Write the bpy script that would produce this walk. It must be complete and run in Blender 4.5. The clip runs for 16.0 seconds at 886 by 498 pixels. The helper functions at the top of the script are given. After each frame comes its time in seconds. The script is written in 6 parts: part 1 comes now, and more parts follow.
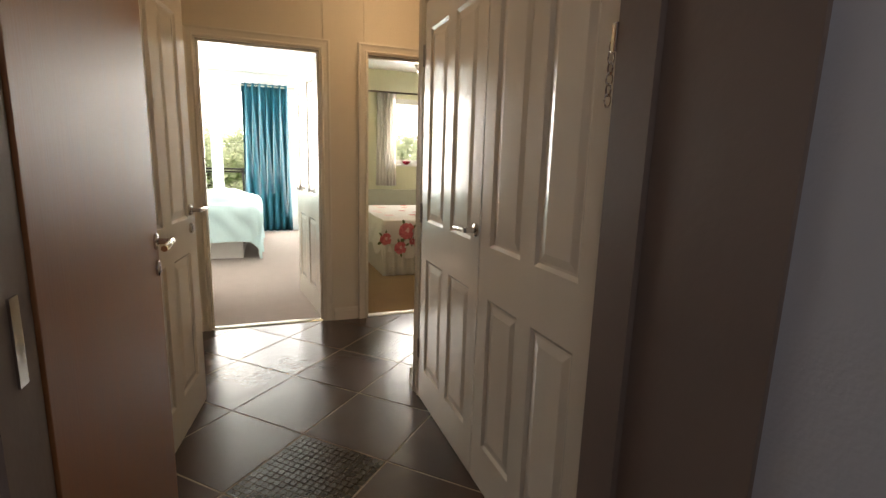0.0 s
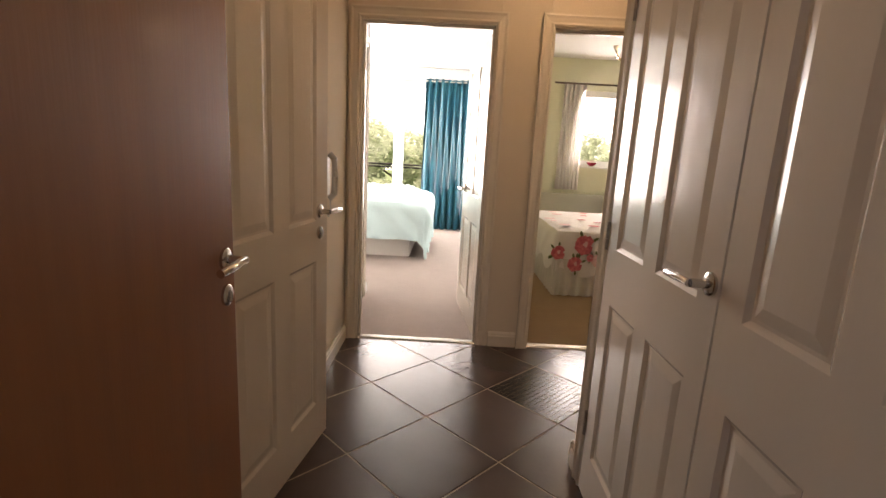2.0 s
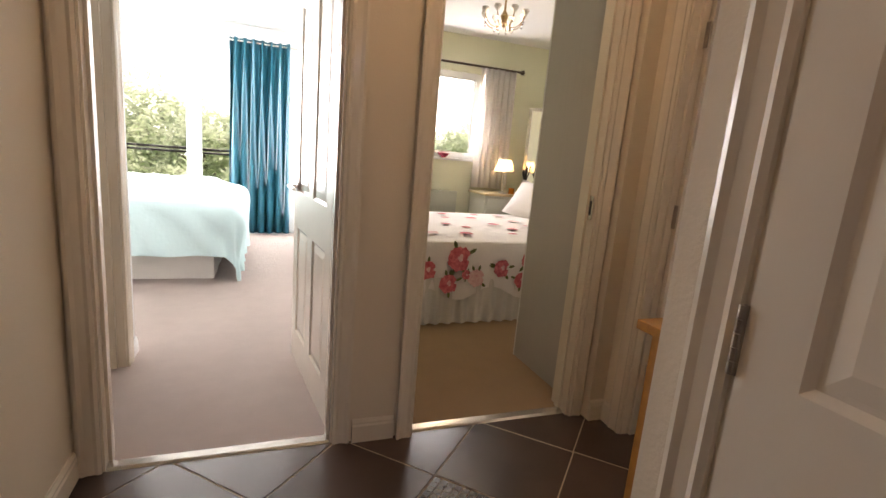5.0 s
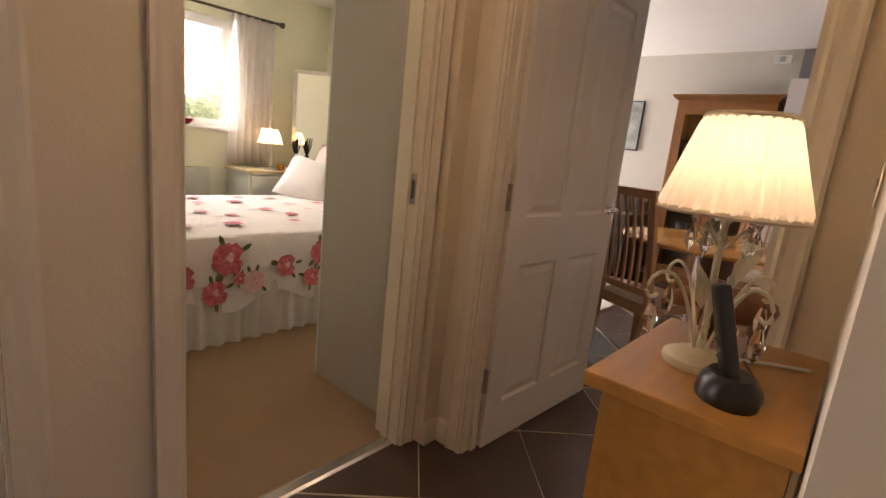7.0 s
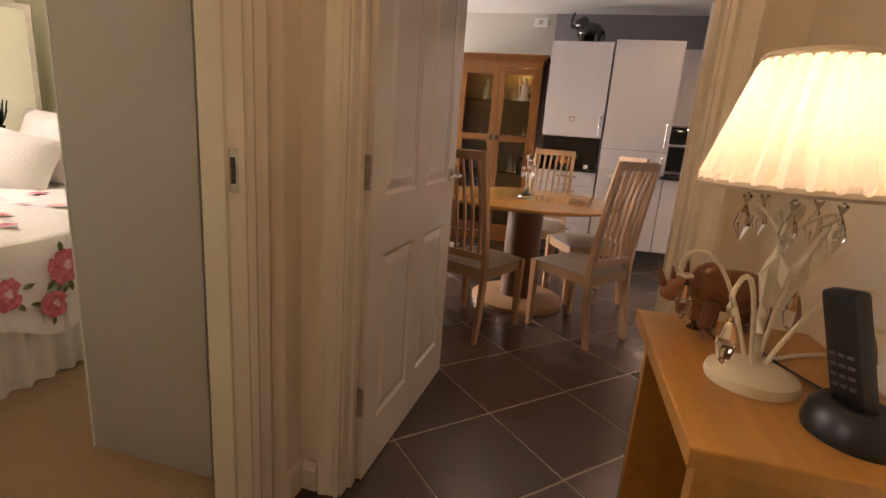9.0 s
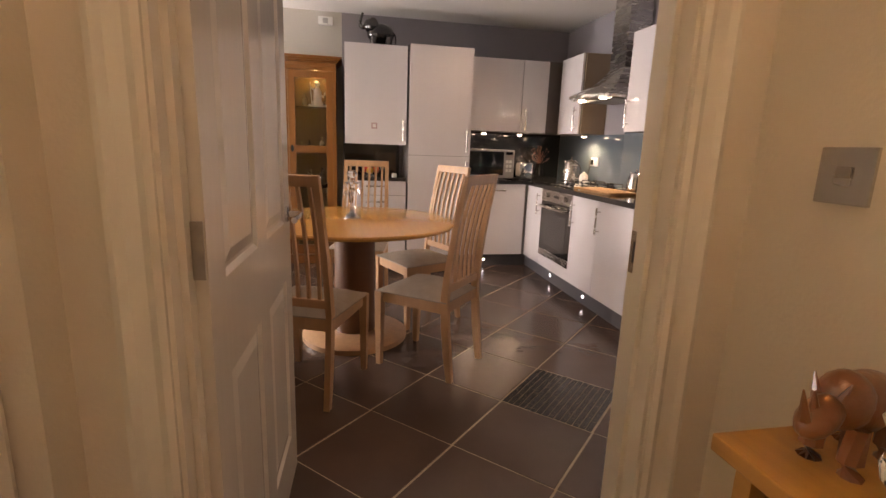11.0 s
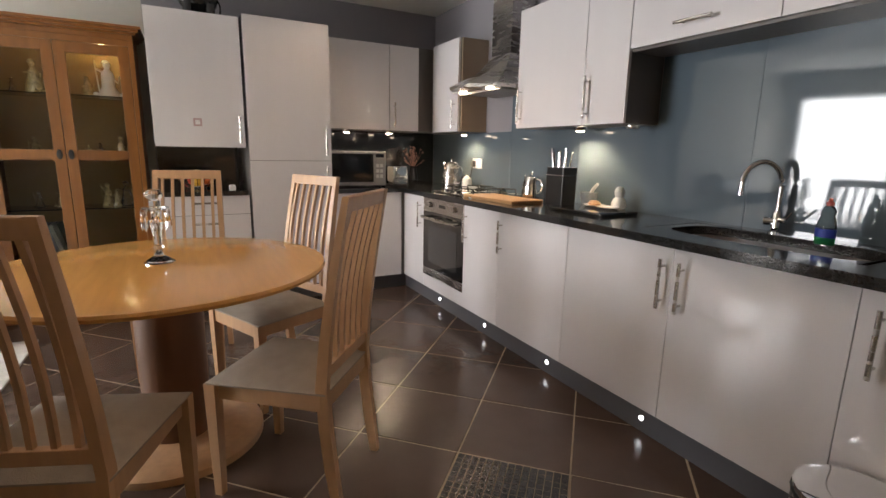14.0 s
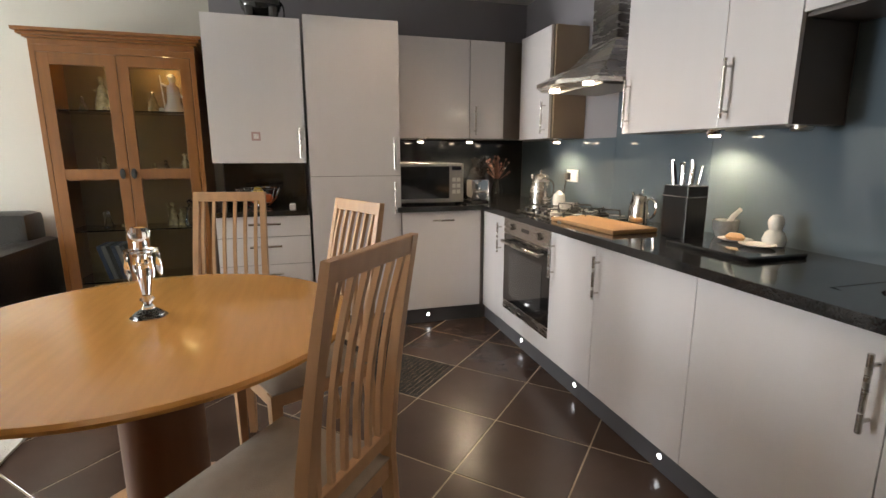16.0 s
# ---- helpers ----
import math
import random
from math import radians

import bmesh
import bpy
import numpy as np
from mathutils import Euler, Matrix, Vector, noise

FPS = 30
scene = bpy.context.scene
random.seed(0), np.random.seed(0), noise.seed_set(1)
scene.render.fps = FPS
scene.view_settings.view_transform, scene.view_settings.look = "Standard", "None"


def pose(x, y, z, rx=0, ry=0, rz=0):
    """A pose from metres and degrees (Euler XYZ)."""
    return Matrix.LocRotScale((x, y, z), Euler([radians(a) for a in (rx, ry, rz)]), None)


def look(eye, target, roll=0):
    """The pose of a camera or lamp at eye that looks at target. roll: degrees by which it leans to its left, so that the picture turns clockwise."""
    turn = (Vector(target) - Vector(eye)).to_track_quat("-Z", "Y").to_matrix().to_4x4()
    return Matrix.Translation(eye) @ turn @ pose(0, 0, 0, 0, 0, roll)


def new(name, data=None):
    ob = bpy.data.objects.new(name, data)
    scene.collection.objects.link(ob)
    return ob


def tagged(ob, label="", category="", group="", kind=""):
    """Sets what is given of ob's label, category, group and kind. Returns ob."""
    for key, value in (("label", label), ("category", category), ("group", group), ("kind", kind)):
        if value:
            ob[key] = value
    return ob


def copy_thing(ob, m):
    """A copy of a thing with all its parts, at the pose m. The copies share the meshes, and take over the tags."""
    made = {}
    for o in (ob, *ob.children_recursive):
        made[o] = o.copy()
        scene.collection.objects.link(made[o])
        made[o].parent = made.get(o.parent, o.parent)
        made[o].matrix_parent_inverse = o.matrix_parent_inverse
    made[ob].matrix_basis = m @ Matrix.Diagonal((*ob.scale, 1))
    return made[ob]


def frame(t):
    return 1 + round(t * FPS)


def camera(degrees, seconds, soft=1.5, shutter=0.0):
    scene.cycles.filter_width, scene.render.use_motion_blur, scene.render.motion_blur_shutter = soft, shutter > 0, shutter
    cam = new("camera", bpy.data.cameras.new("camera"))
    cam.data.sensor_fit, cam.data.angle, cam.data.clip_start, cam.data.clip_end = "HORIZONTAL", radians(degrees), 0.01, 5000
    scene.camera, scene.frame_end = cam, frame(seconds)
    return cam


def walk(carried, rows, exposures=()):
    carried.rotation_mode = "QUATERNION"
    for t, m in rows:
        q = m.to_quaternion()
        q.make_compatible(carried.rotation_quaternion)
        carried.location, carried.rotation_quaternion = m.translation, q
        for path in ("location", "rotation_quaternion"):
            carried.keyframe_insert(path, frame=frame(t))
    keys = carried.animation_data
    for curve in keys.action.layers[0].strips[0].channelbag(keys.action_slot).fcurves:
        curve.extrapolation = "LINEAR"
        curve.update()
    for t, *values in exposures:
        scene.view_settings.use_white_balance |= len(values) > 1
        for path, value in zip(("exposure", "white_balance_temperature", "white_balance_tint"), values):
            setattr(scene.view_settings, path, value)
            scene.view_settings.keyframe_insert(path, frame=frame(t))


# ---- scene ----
cam = camera(85.3, 16.0)
METRES, EYE, TILT, LEAN, TURN = 8.0, 1.5, 0.0, 0.0, -20.6
PATH = [
    (0, (1.164, 3.16, 1.27), (1.86, 4.999, 0.902), 1.7),
    (0.5, (1.249, 3.276, 1.263), (1.659, 5.202, 0.909), 2.0),
    (1, (1.289, 3.417, 1.257), (1.499, 5.371, 0.886), 2.8),
    (1.5, (1.322, 3.603, 1.259), (1.418, 5.562, 0.869), 3.2),
    (2, (1.343, 3.799, 1.256), (1.337, 5.759, 0.86), 3.1),
    (2.5, (1.348, 4.021, 1.252), (1.313, 5.981, 0.852), 3.4),
    (3, (1.321, 4.222, 1.258), (1.382, 6.183, 0.876), 3.7),
    (5.5, (1.307, 5.216, 1.197), (2.199, 6.961, 0.8), 5.1),
    (6, (1.394, 5.381, 1.184), (2.485, 7.007, 0.777), 5.3),
    (6.5, (1.454, 5.502, 1.18), (2.741, 6.975, 0.76), 5.7),
    (7, (1.472, 5.619, 1.171), (2.956, 6.894, 0.774), 6.0),
    (7.5, (1.498, 5.741, 1.167), (3.136, 6.822, 0.783), 5.7),
    (8, (1.543, 5.853, 1.161), (3.285, 6.747, 0.755), 5.0),
    (8.5, (1.608, 5.95, 1.152), (3.42, 6.667, 0.702), 4.2),
    (9, (1.671, 6.045, 1.155), (3.554, 6.512, 0.688), 4.3),
    (11.5, (2.281, 6.372, 1.22), (4.156, 5.818, 0.802), 1.8),
    (12, (2.472, 6.351, 1.217), (4.295, 5.646, 0.791), 2.0),
    (12.5, (2.614, 6.339, 1.214), (4.386, 5.508, 0.802), 1.7),
    (13, (2.736, 6.318, 1.214), (4.462, 5.4, 0.792), 1.5),
    (13.5, (2.841, 6.273, 1.218), (4.55, 5.325, 0.792), 1.3),
    (14, (2.95, 6.212, 1.22), (4.677, 5.286, 0.821), 1.1),
    (14.5, (3.065, 6.137, 1.23), (4.829, 5.277, 0.844), 0.8),
    (15, (3.195, 6.056, 1.245), (4.987, 5.258, 0.857), 0.5),
    (15.5, (3.316, 5.956, 1.262), (5.146, 5.246, 0.879), 0.2),
    (16, (3.453, 5.826, 1.277), (5.338, 5.28, 0.888), 0.0),
]
EXPOSURES = [(0, 0.71, 7900, 16), (0.7, 0.66, 8300, 26), (1.5, 0.7, 8300, 28), (3, 0.78, 8100, 27), (5.5, 0.82, 7400, 25), (7, 0.92, 7800, 28), (9, 1.07, 8100, 29), (11.5, 1.27, 8100, 29), (12.5, 1.21, 7700, 26), (14, 1.12, 7000, 16), (15.5, 1.10, 6800, 12), (16, 1.10, 7000, 12)]
walk(cam, [(t, look(eye, target, roll)) for t, eye, target, roll in PATH], EXPOSURES)

# ---- light ----
wd = bpy.data.worlds.new("sky")
scene.world = wd
wd.use_nodes = True
nt = wd.node_tree
sky = nt.nodes.new("ShaderNodeTexSky")
sky.sky_type, sky.sun_disc = "NISHITA", False
sky.sun_elevation, sky.sun_rotation = radians(51), radians(155)
sky.air_density, sky.dust_density = 1.0, 2.5
nt.links.new(sky.outputs[0], nt.nodes["Background"].inputs[0])
nt.nodes["Background"].inputs[1].default_value = 0.15
sun = new("sun", bpy.data.lights.new("sun", "SUN"))
sun.data.energy, sun.data.angle, sun.data.color = 5.0, radians(0.5), (1, 0.96, 0.9)
sun.matrix_world = look((12, -26, 36), (0, 0, 0))


def area(name, m, w, h, power, color):
    ob = new(name, bpy.data.lights.new(name, "AREA"))
    ob.data.shape, ob.data.size, ob.data.size_y, ob.data.energy, ob.data.color = "RECTANGLE", w, h, power, color
    ob.matrix_world = m
    return ob


def bulb(name, at, power, color, r=0.03):
    ob = new(name, bpy.data.lights.new(name, "POINT"))
    ob.data.energy, ob.data.color, ob.data.shadow_soft_size = power, color, r
    ob.location = at
    return ob


def spot(name, at, power, color, degrees=100, r=0.02):
    ob = new(name, bpy.data.lights.new(name, "SPOT"))
    ob.data.energy, ob.data.color, ob.data.shadow_soft_size = power, color, r
    ob.data.spot_size, ob.data.spot_blend = radians(degrees), 0.6
    ob.location = at
    return ob


DAY = (0.86, 0.94, 1.0)
WARM = (1.0, 0.66, 0.36)
area("window_light_bedroom", look((0.1, 11.5, 1.3), (0.1, 6, 1.0)), 3.4, 2.2, 160, DAY)
area("window_light_guest", look((3.29, 10.22, 1.68), (3.1, 5, 0.8)), 0.62, 0.85, 18, DAY)
area("window_light_lounge", look((6.62, 10.55, 1.15), (4.6, 5, 0.5)), 1.3, 1.9, 112, DAY)
area("corridor_light", look((1.0, 2.3, 2.3), (1.95, 3.3, 0.9)), 0.8, 0.4, 3.2, (0.8, 0.88, 1.0))

# ---- materials ----
MATS = {}


def material(name, color, rough=0.5, metal=0.0, var=0.06, scale=6.0, bump=0.0, bscale=60.0, stretch=(1, 1, 1), coat=0.0, rvar=0.05, rand=0.0, color2=None, mix_scale=None):
    """A noise-varied surface: colour drifts at a large and a small scale, with fine relief."""
    if name in MATS:
        return MATS[name]
    m = bpy.data.materials.new(name)
    m.use_nodes = True
    t = m.node_tree
    n, l = t.nodes, t.links
    b = n["Principled BSDF"]
    b.inputs["Metallic"].default_value = metal
    b.inputs["Coat Weight"].default_value = coat
    b.inputs["Coat Roughness"].default_value = 0.08
    tc = n.new("ShaderNodeTexCoord")
    mp = n.new("ShaderNodeMapping")
    mp.inputs["Scale"].default_value = stretch
    l.new(tc.outputs["Object"], mp.inputs[0])
    a = n.new("ShaderNodeTexNoise")
    a.inputs["Scale"].default_value, a.inputs["Detail"].default_value = scale, 6
    l.new(mp.outputs[0], a.inputs[0])
    ramp = n.new("ShaderNodeMixRGB")
    c = Vector(color)
    lo = tuple(max(0, v * (1 - var)) for v in c) + (1,)
    hi = (tuple(color2) if color2 else tuple(min(1, v * (1 + var)) for v in c)) + (1,)
    ramp.inputs[1].default_value, ramp.inputs[2].default_value = lo, hi
    st = n.new("ShaderNodeMapRange")
    st.inputs[1].default_value, st.inputs[2].default_value = 0.2, 0.8
    l.new(a.outputs[0], st.inputs[0])
    l.new(st.outputs[0], ramp.inputs[0])
    out = ramp.outputs[0]
    if rand:
        oi = n.new("ShaderNodeObjectInfo")
        mr = n.new("ShaderNodeMapRange")
        mr.inputs[3].default_value, mr.inputs[4].default_value = 1 - rand, 1 + rand
        l.new(oi.outputs["Random"], mr.inputs[0])
        hs = n.new("ShaderNodeHueSaturation")
        l.new(mr.outputs[0], hs.inputs["Value"])
        l.new(out, hs.inputs["Color"])
        out = hs.outputs[0]
    l.new(out, b.inputs["Base Color"])
    rr = n.new("ShaderNodeMapRange")
    rr.inputs[3].default_value, rr.inputs[4].default_value = max(0.02, rough - rvar), min(1, rough + rvar)
    l.new(a.outputs[0], rr.inputs[0])
    l.new(rr.outputs[0], b.inputs["Roughness"])
    if bump:
        f = n.new("ShaderNodeTexNoise")
        f.inputs["Scale"].default_value, f.inputs["Detail"].default_value = bscale, 4
        l.new(mp.outputs[0], f.inputs[0])
        bp = n.new("ShaderNodeBump")
        bp.inputs["Strength"].default_value, bp.inputs["Distance"].default_value = bump, 0.01
        l.new(f.outputs[0], bp.inputs["Height"])
        l.new(bp.outputs[0], b.inputs["Normal"])
    MATS[name] = m
    return m


def glass(name, color=(1, 1, 1), rough=0.0, ior=1.45):
    if name in MATS:
        return MATS[name]
    m = material(name, color, rough, var=0, rvar=0)
    b = m.node_tree.nodes["Principled BSDF"]
    b.inputs["Transmission Weight"].default_value, b.inputs["IOR"].default_value = 1.0, ior
    return m


def glow(name, color, strength, base=(0.8, 0.8, 0.8)):
    if name in MATS:
        return MATS[name]
    m = material(name, base, 0.5)
    b = m.node_tree.nodes["Principled BSDF"]
    b.inputs["Emission Color"].default_value = tuple(color) + (1,)
    b.inputs["Emission Strength"].default_value = strength
    return m


cream = material("cream_gloss_paint", (0.78, 0.71, 0.60), 0.20, rvar=0.02, var=0.03, scale=2.5, bump=0.06, bscale=18, coat=0.3)
doorpaint = material("white_door_gloss", (0.78, 0.715, 0.615), 0.18, rvar=0.02, var=0.03, scale=2, bump=0.05, bscale=14, stretch=(3, 3, 0.5), coat=0.25)
hallwall = material("magnolia_wall", (0.74, 0.655, 0.53), 0.75, var=0.03, scale=1.5, bump=0.12, bscale=120)
whitewall = material("white_wall", (0.80, 0.80, 0.79), 0.8, var=0.02, scale=1.2, bump=0.1, bscale=120)
greenwall = material("pale_green_wall", (0.72, 0.72, 0.54), 0.8, var=0.03, scale=1.2, bump=0.1, bscale=120)
greywall = material("lilac_grey_wall", (0.26, 0.245, 0.265), 0.8, var=0.04, scale=1.2, bump=0.1, bscale=120)
loungewall = material("off_white_lounge_wall", (0.52, 0.50, 0.45), 0.8, var=0.03, scale=1.2, bump=0.1, bscale=120)
corridor = material("grey_corridor_wall", (0.50, 0.51, 0.56), 0.8, var=0.04, scale=1.3, bump=0.1, bscale=120)
ceilingpaint = material("ceiling_white", (0.78, 0.77, 0.74), 0.9, var=0.02, scale=1, bump=0.1, bscale=100)
brownwood = material("brown_veneer", (0.27, 0.105, 0.038), 0.42, var=0.14, scale=5, stretch=(5, 5, 0.35), bump=0.05, bscale=30, coat=0.05)
frontframe = material("dark_frame_paint", (0.20, 0.15, 0.13), 0.5, var=0.07, scale=3, bump=0.08, bscale=50)
oak = material("honey_oak", (0.50, 0.235, 0.055), 0.34, var=0.2, scale=4, stretch=(1, 9, 9), bump=0.06, bscale=40, coat=0.25)
pine = material("antique_pine", (0.235, 0.083, 0.013), 0.38, var=0.22, scale=3, stretch=(8, 8, 0.8), bump=0.1, bscale=30, coat=0.2)
beech = material("beech", (0.47, 0.275, 0.145), 0.36, var=0.14, scale=5, stretch=(6, 6, 0.8), bump=0.05, bscale=40, coat=0.15)
tabletop_m = material("beech_top", (0.57, 0.29, 0.085), 0.20, rvar=0.02, var=0.09, scale=4, stretch=(1, 10, 1), bump=0.03, bscale=40, coat=0.35)
tile_m = material("brown_porcelain_tile", (0.072, 0.046, 0.036), 0.24, var=0.16, scale=5, bump=0.08, bscale=26, rand=0.13, rvar=0.02)
grout = material("buff_grout", (0.36, 0.28, 0.20), 0.9, var=0.15, scale=30, bump=0.2)
mosaic = material("black_glass_mosaic", (0.018, 0.018, 0.018), 0.1, var=0.4, scale=40, bump=0.25, bscale=50)
carpet1 = material("pinkish_beige_carpet", (0.52, 0.43, 0.385), 0.98, var=0.05, scale=9, bump=1.0, bscale=260)
carpet2 = material("tan_carpet", (0.40, 0.27, 0.155), 0.98, var=0.05, scale=8, bump=1.0, bscale=260)
chrome = material("brushed_chrome", (0.62, 0.60, 0.57), 0.22, metal=1.0, var=0.05, scale=20, rvar=0.08)
polished = material("polished_chrome", (0.85, 0.85, 0.86), 0.06, metal=1.0, var=0.02, rvar=0.02)
steel = material("brushed_steel", (0.52, 0.49, 0.46), 0.27, metal=1.0, var=0.03, scale=8, stretch=(1, 1, 6), rvar=0.03)
hingemetal = material("worn_hinge_steel", (0.38, 0.34, 0.30), 0.35, metal=1.0, var=0.2, scale=30)
unitwhite = material("white_gloss_laminate", (0.72, 0.69, 0.70), 0.12, var=0.02, scale=2, stretch=(4, 4, 0.3), coat=0.6, rvar=0.03)
carcass = material("taupe_carcass", (0.135, 0.115, 0.105), 0.4, var=0.06, scale=5)
granite = material("black_granite", (0.012, 0.012, 0.013), 0.1, var=0.6, scale=160, bump=0.02, coat=0.4, color2=(0.035, 0.035, 0.037))
plinth_m = material("dark_grey_plinth", (0.11, 0.11, 0.12), 0.3, var=0.05)
splash = material("slate_blue_back_painted_glass", (0.100, 0.130, 0.155), 0.05, var=0.03, scale=1.5, coat=0.0, rvar=0.01)
blackgloss = material("black_gloss", (0.01, 0.01, 0.011), 0.08, var=0.1, coat=0.5, rvar=0.02)
blackmatt = material("black_plastic", (0.010, 0.010, 0.011), 0.34, var=0.15, scale=20)
whiteplastic = material("white_plastic", (0.75, 0.75, 0.72), 0.35, var=0.03)
fabric = material("stone_seat_fabric", (0.33, 0.275, 0.22), 0.85, var=0.12, scale=20, bump=0.4, bscale=300)
duvet1 = material("pale_aqua_cotton", (0.55, 0.74, 0.75), 0.85, var=0.05, scale=4, bump=0.25, bscale=30)
valance = material("white_valance_cotton", (0.66, 0.63, 0.58), 0.9, var=0.05, scale=8, bump=0.2, bscale=120)
quilt = material("white_quilt_cotton", (0.80, 0.76, 0.73), 0.85, var=0.03, scale=5, bump=0.5, bscale=70)
rose = material("rose_print", (0.62, 0.035, 0.075), 0.85, var=0.35, scale=45, color2=(0.85, 0.28, 0.30))
rosepale = material("pale_rose_print", (0.80, 0.36, 0.38), 0.85, var=0.2, scale=45, color2=(0.85, 0.66, 0.63))
leafprint = material("leaf_print", (0.09, 0.13, 0.035), 0.85, var=0.3, scale=40, color2=(0.2, 0.22, 0.08))
teal = material("teal_curtain", (0.004, 0.115, 0.165), 0.55, var=0.1, scale=10, bump=0.15, bscale=150)
greypanel = material("grey_woodgrain_panel", (0.45, 0.42, 0.39), 0.5, var=0.03, scale=6, stretch=(9, 9, 0.35), bump=0.05, bscale=18)
greygreen = material("grey_green_chest_paint", (0.50, 0.50, 0.42), 0.5, var=0.05)


def cloth_shade(name, color, through_share):
    """Thin lampshade cloth: the bulb inside shines through it."""
    m = bpy.data.materials.new(name)
    m.use_nodes = True
    t = m.node_tree
    t.nodes.remove(t.nodes["Principled BSDF"])
    d1, d2, mx = t.nodes.new("ShaderNodeBsdfDiffuse"), t.nodes.new("ShaderNodeBsdfTranslucent"), t.nodes.new("ShaderNodeMixShader")
    nz, rp = t.nodes.new("ShaderNodeTexNoise"), t.nodes.new("ShaderNodeMixRGB")
    nz.inputs["Scale"].default_value = 60
    rp.inputs[1].default_value, rp.inputs[2].default_value = (*color, 1), (color[0] * 0.93, color[1] * 0.9, color[2] * 0.86, 1)
    t.links.new(nz.outputs[0], rp.inputs[0])
    for q in (d1, d2):
        t.links.new(rp.outputs[0], q.inputs[0])
    mx.inputs[0].default_value = through_share
    t.links.new(d1.outputs[0], mx.inputs[1]), t.links.new(d2.outputs[0], mx.inputs[2])
    t.links.new(mx.outputs[0], t.nodes["Material Output"].inputs[0])
    MATS[name] = m
    return m


shade_m = cloth_shade("pleated_cream_shade", (0.90, 0.86, 0.78), 0.021)
shade_far = cloth_shade("cream_lamp_shade", (0.86, 0.80, 0.68), 0.5)
sheer = cloth_shade("white_floral_curtain", (0.88, 0.86, 0.84), 0.45)
bulbglow = glow("spot_lens", (1.0, 0.86, 0.66), 14)
ledglow = glow("led_lens", (0.85, 0.93, 1.0), 9)
ivory = material("ivory_painted_metal", (0.74, 0.66, 0.48), 0.35, var=0.08, scale=40)
crystal = glass("crystal", ior=1.5)
pane_m = glass("window_pane", ior=1.02)
cabglass = glass("cabinet_glass", (0.9, 0.93, 0.9), ior=1.12)
mirror_m = material("mirror", (0.9, 0.9, 0.9), 0.01, metal=1.0, var=0, rvar=0)
silver = material("silver_frame", (0.55, 0.52, 0.47), 0.3, metal=0.8, var=0.15, scale=25)
rhino_m = material("carved_wood", (0.23, 0.085, 0.03), 0.3, var=0.4, scale=12, bump=0.2, coat=0.3)
porcelain = material("glazed_porcelain", (0.72, 0.70, 0.66), 0.15, var=0.1, scale=30, coat=0.5)
board = material("chopping_board", (0.42, 0.24, 0.11), 0.5, var=0.15, scale=5, stretch=(8, 1, 1))
leather = material("black_leather", (0.015, 0.013, 0.013), 0.35, var=0.2, scale=8, bump=0.2, bscale=60)
leaf_m = material("tree_leaves", (0.26, 0.34, 0.19), 0.6, var=0.35, scale=1.3, color2=(0.52, 0.60, 0.43))
lt = leaf_m.node_tree
tr_, mx_ = lt.nodes.new("ShaderNodeBsdfTranslucent"), lt.nodes.new("ShaderNodeMixShader")
tr_.inputs[0].default_value = (0.78, 0.84, 0.66, 1)
mx_.inputs[0].default_value = 0.5
lt.links.new(lt.nodes["Principled BSDF"].outputs[0], mx_.inputs[1]), lt.links.new(tr_.outputs[0], mx_.inputs[2])
lt.links.new(mx_.outputs[0], lt.nodes["Material Output"].inputs[0])
bark = material("bark", (0.10, 0.075, 0.05), 0.9, var=0.3, scale=8, bump=0.6, bscale=10)
grass_m = material("lawn", (0.08, 0.13, 0.035), 0.95, var=0.3, scale=1.0)


# ---- mesh helpers ----
def box(bm, x0, x1, y0, y1, z0, z1, bevel=0.0, m=None):
    v = [bm.verts.new(p) for p in ((x0, y0, z0), (x1, y0, z0), (x1, y1, z0), (x0, y1, z0), (x0, y0, z1), (x1, y0, z1), (x1, y1, z1), (x0, y1, z1))]
    f = [bm.faces.new([v[i] for i in q]) for q in ((3, 2, 1, 0), (4, 5, 6, 7), (0, 1, 5, 4), (1, 2, 6, 5), (2, 3, 7, 6), (3, 0, 4, 7))]
    if bevel:
        r = bmesh.ops.bevel(bm, geom=list({e for q in f for e in q.edges}), offset=bevel, segments=2, profile=0.6, affect="EDGES")
        v = list({w for q in r["faces"] for w in q.verts} | {w for w in v if w.is_valid})
    if m is not None:
        bmesh.ops.transform(bm, matrix=m, verts=v)
    return bm


def lathe(bm, profile, at=(0, 0, 0), seg=20, axis=None, squash=(1, 1)):
    """Turns (radius, height) pairs about z, set at a place, or laid along an axis."""
    m = Matrix.Translation(at)
    if axis is not None:
        m = m @ Vector(axis).to_track_quat("Z", "Y").to_matrix().to_4x4()
    rings = []
    for r, h in profile:
        if r < 1e-5:
            rings.append([bm.verts.new(m @ Vector((0, 0, h)))])
        else:
            rings.append([bm.verts.new(m @ Vector((r * math.cos(2 * math.pi * i / seg) * squash[0], r * math.sin(2 * math.pi * i / seg) * squash[1], h))) for i in range(seg)])
    for a, b in zip(rings, rings[1:]):
        for i in range(seg):
            j = (i + 1) % seg
            if len(a) == 1 and len(b) == 1:
                continue
            if len(a) == 1:
                bm.faces.new((a[0], b[i], b[j]))
            elif len(b) == 1:
                bm.faces.new((a[i], a[j], b[0]))
            else:
                bm.faces.new((a[i], a[j], b[j], b[i]))
    for ring, flip in ((rings[0], True), (rings[-1], False)):
        if len(ring) > 2:
            bm.faces.new(ring[::-1] if flip else ring)
    return bm


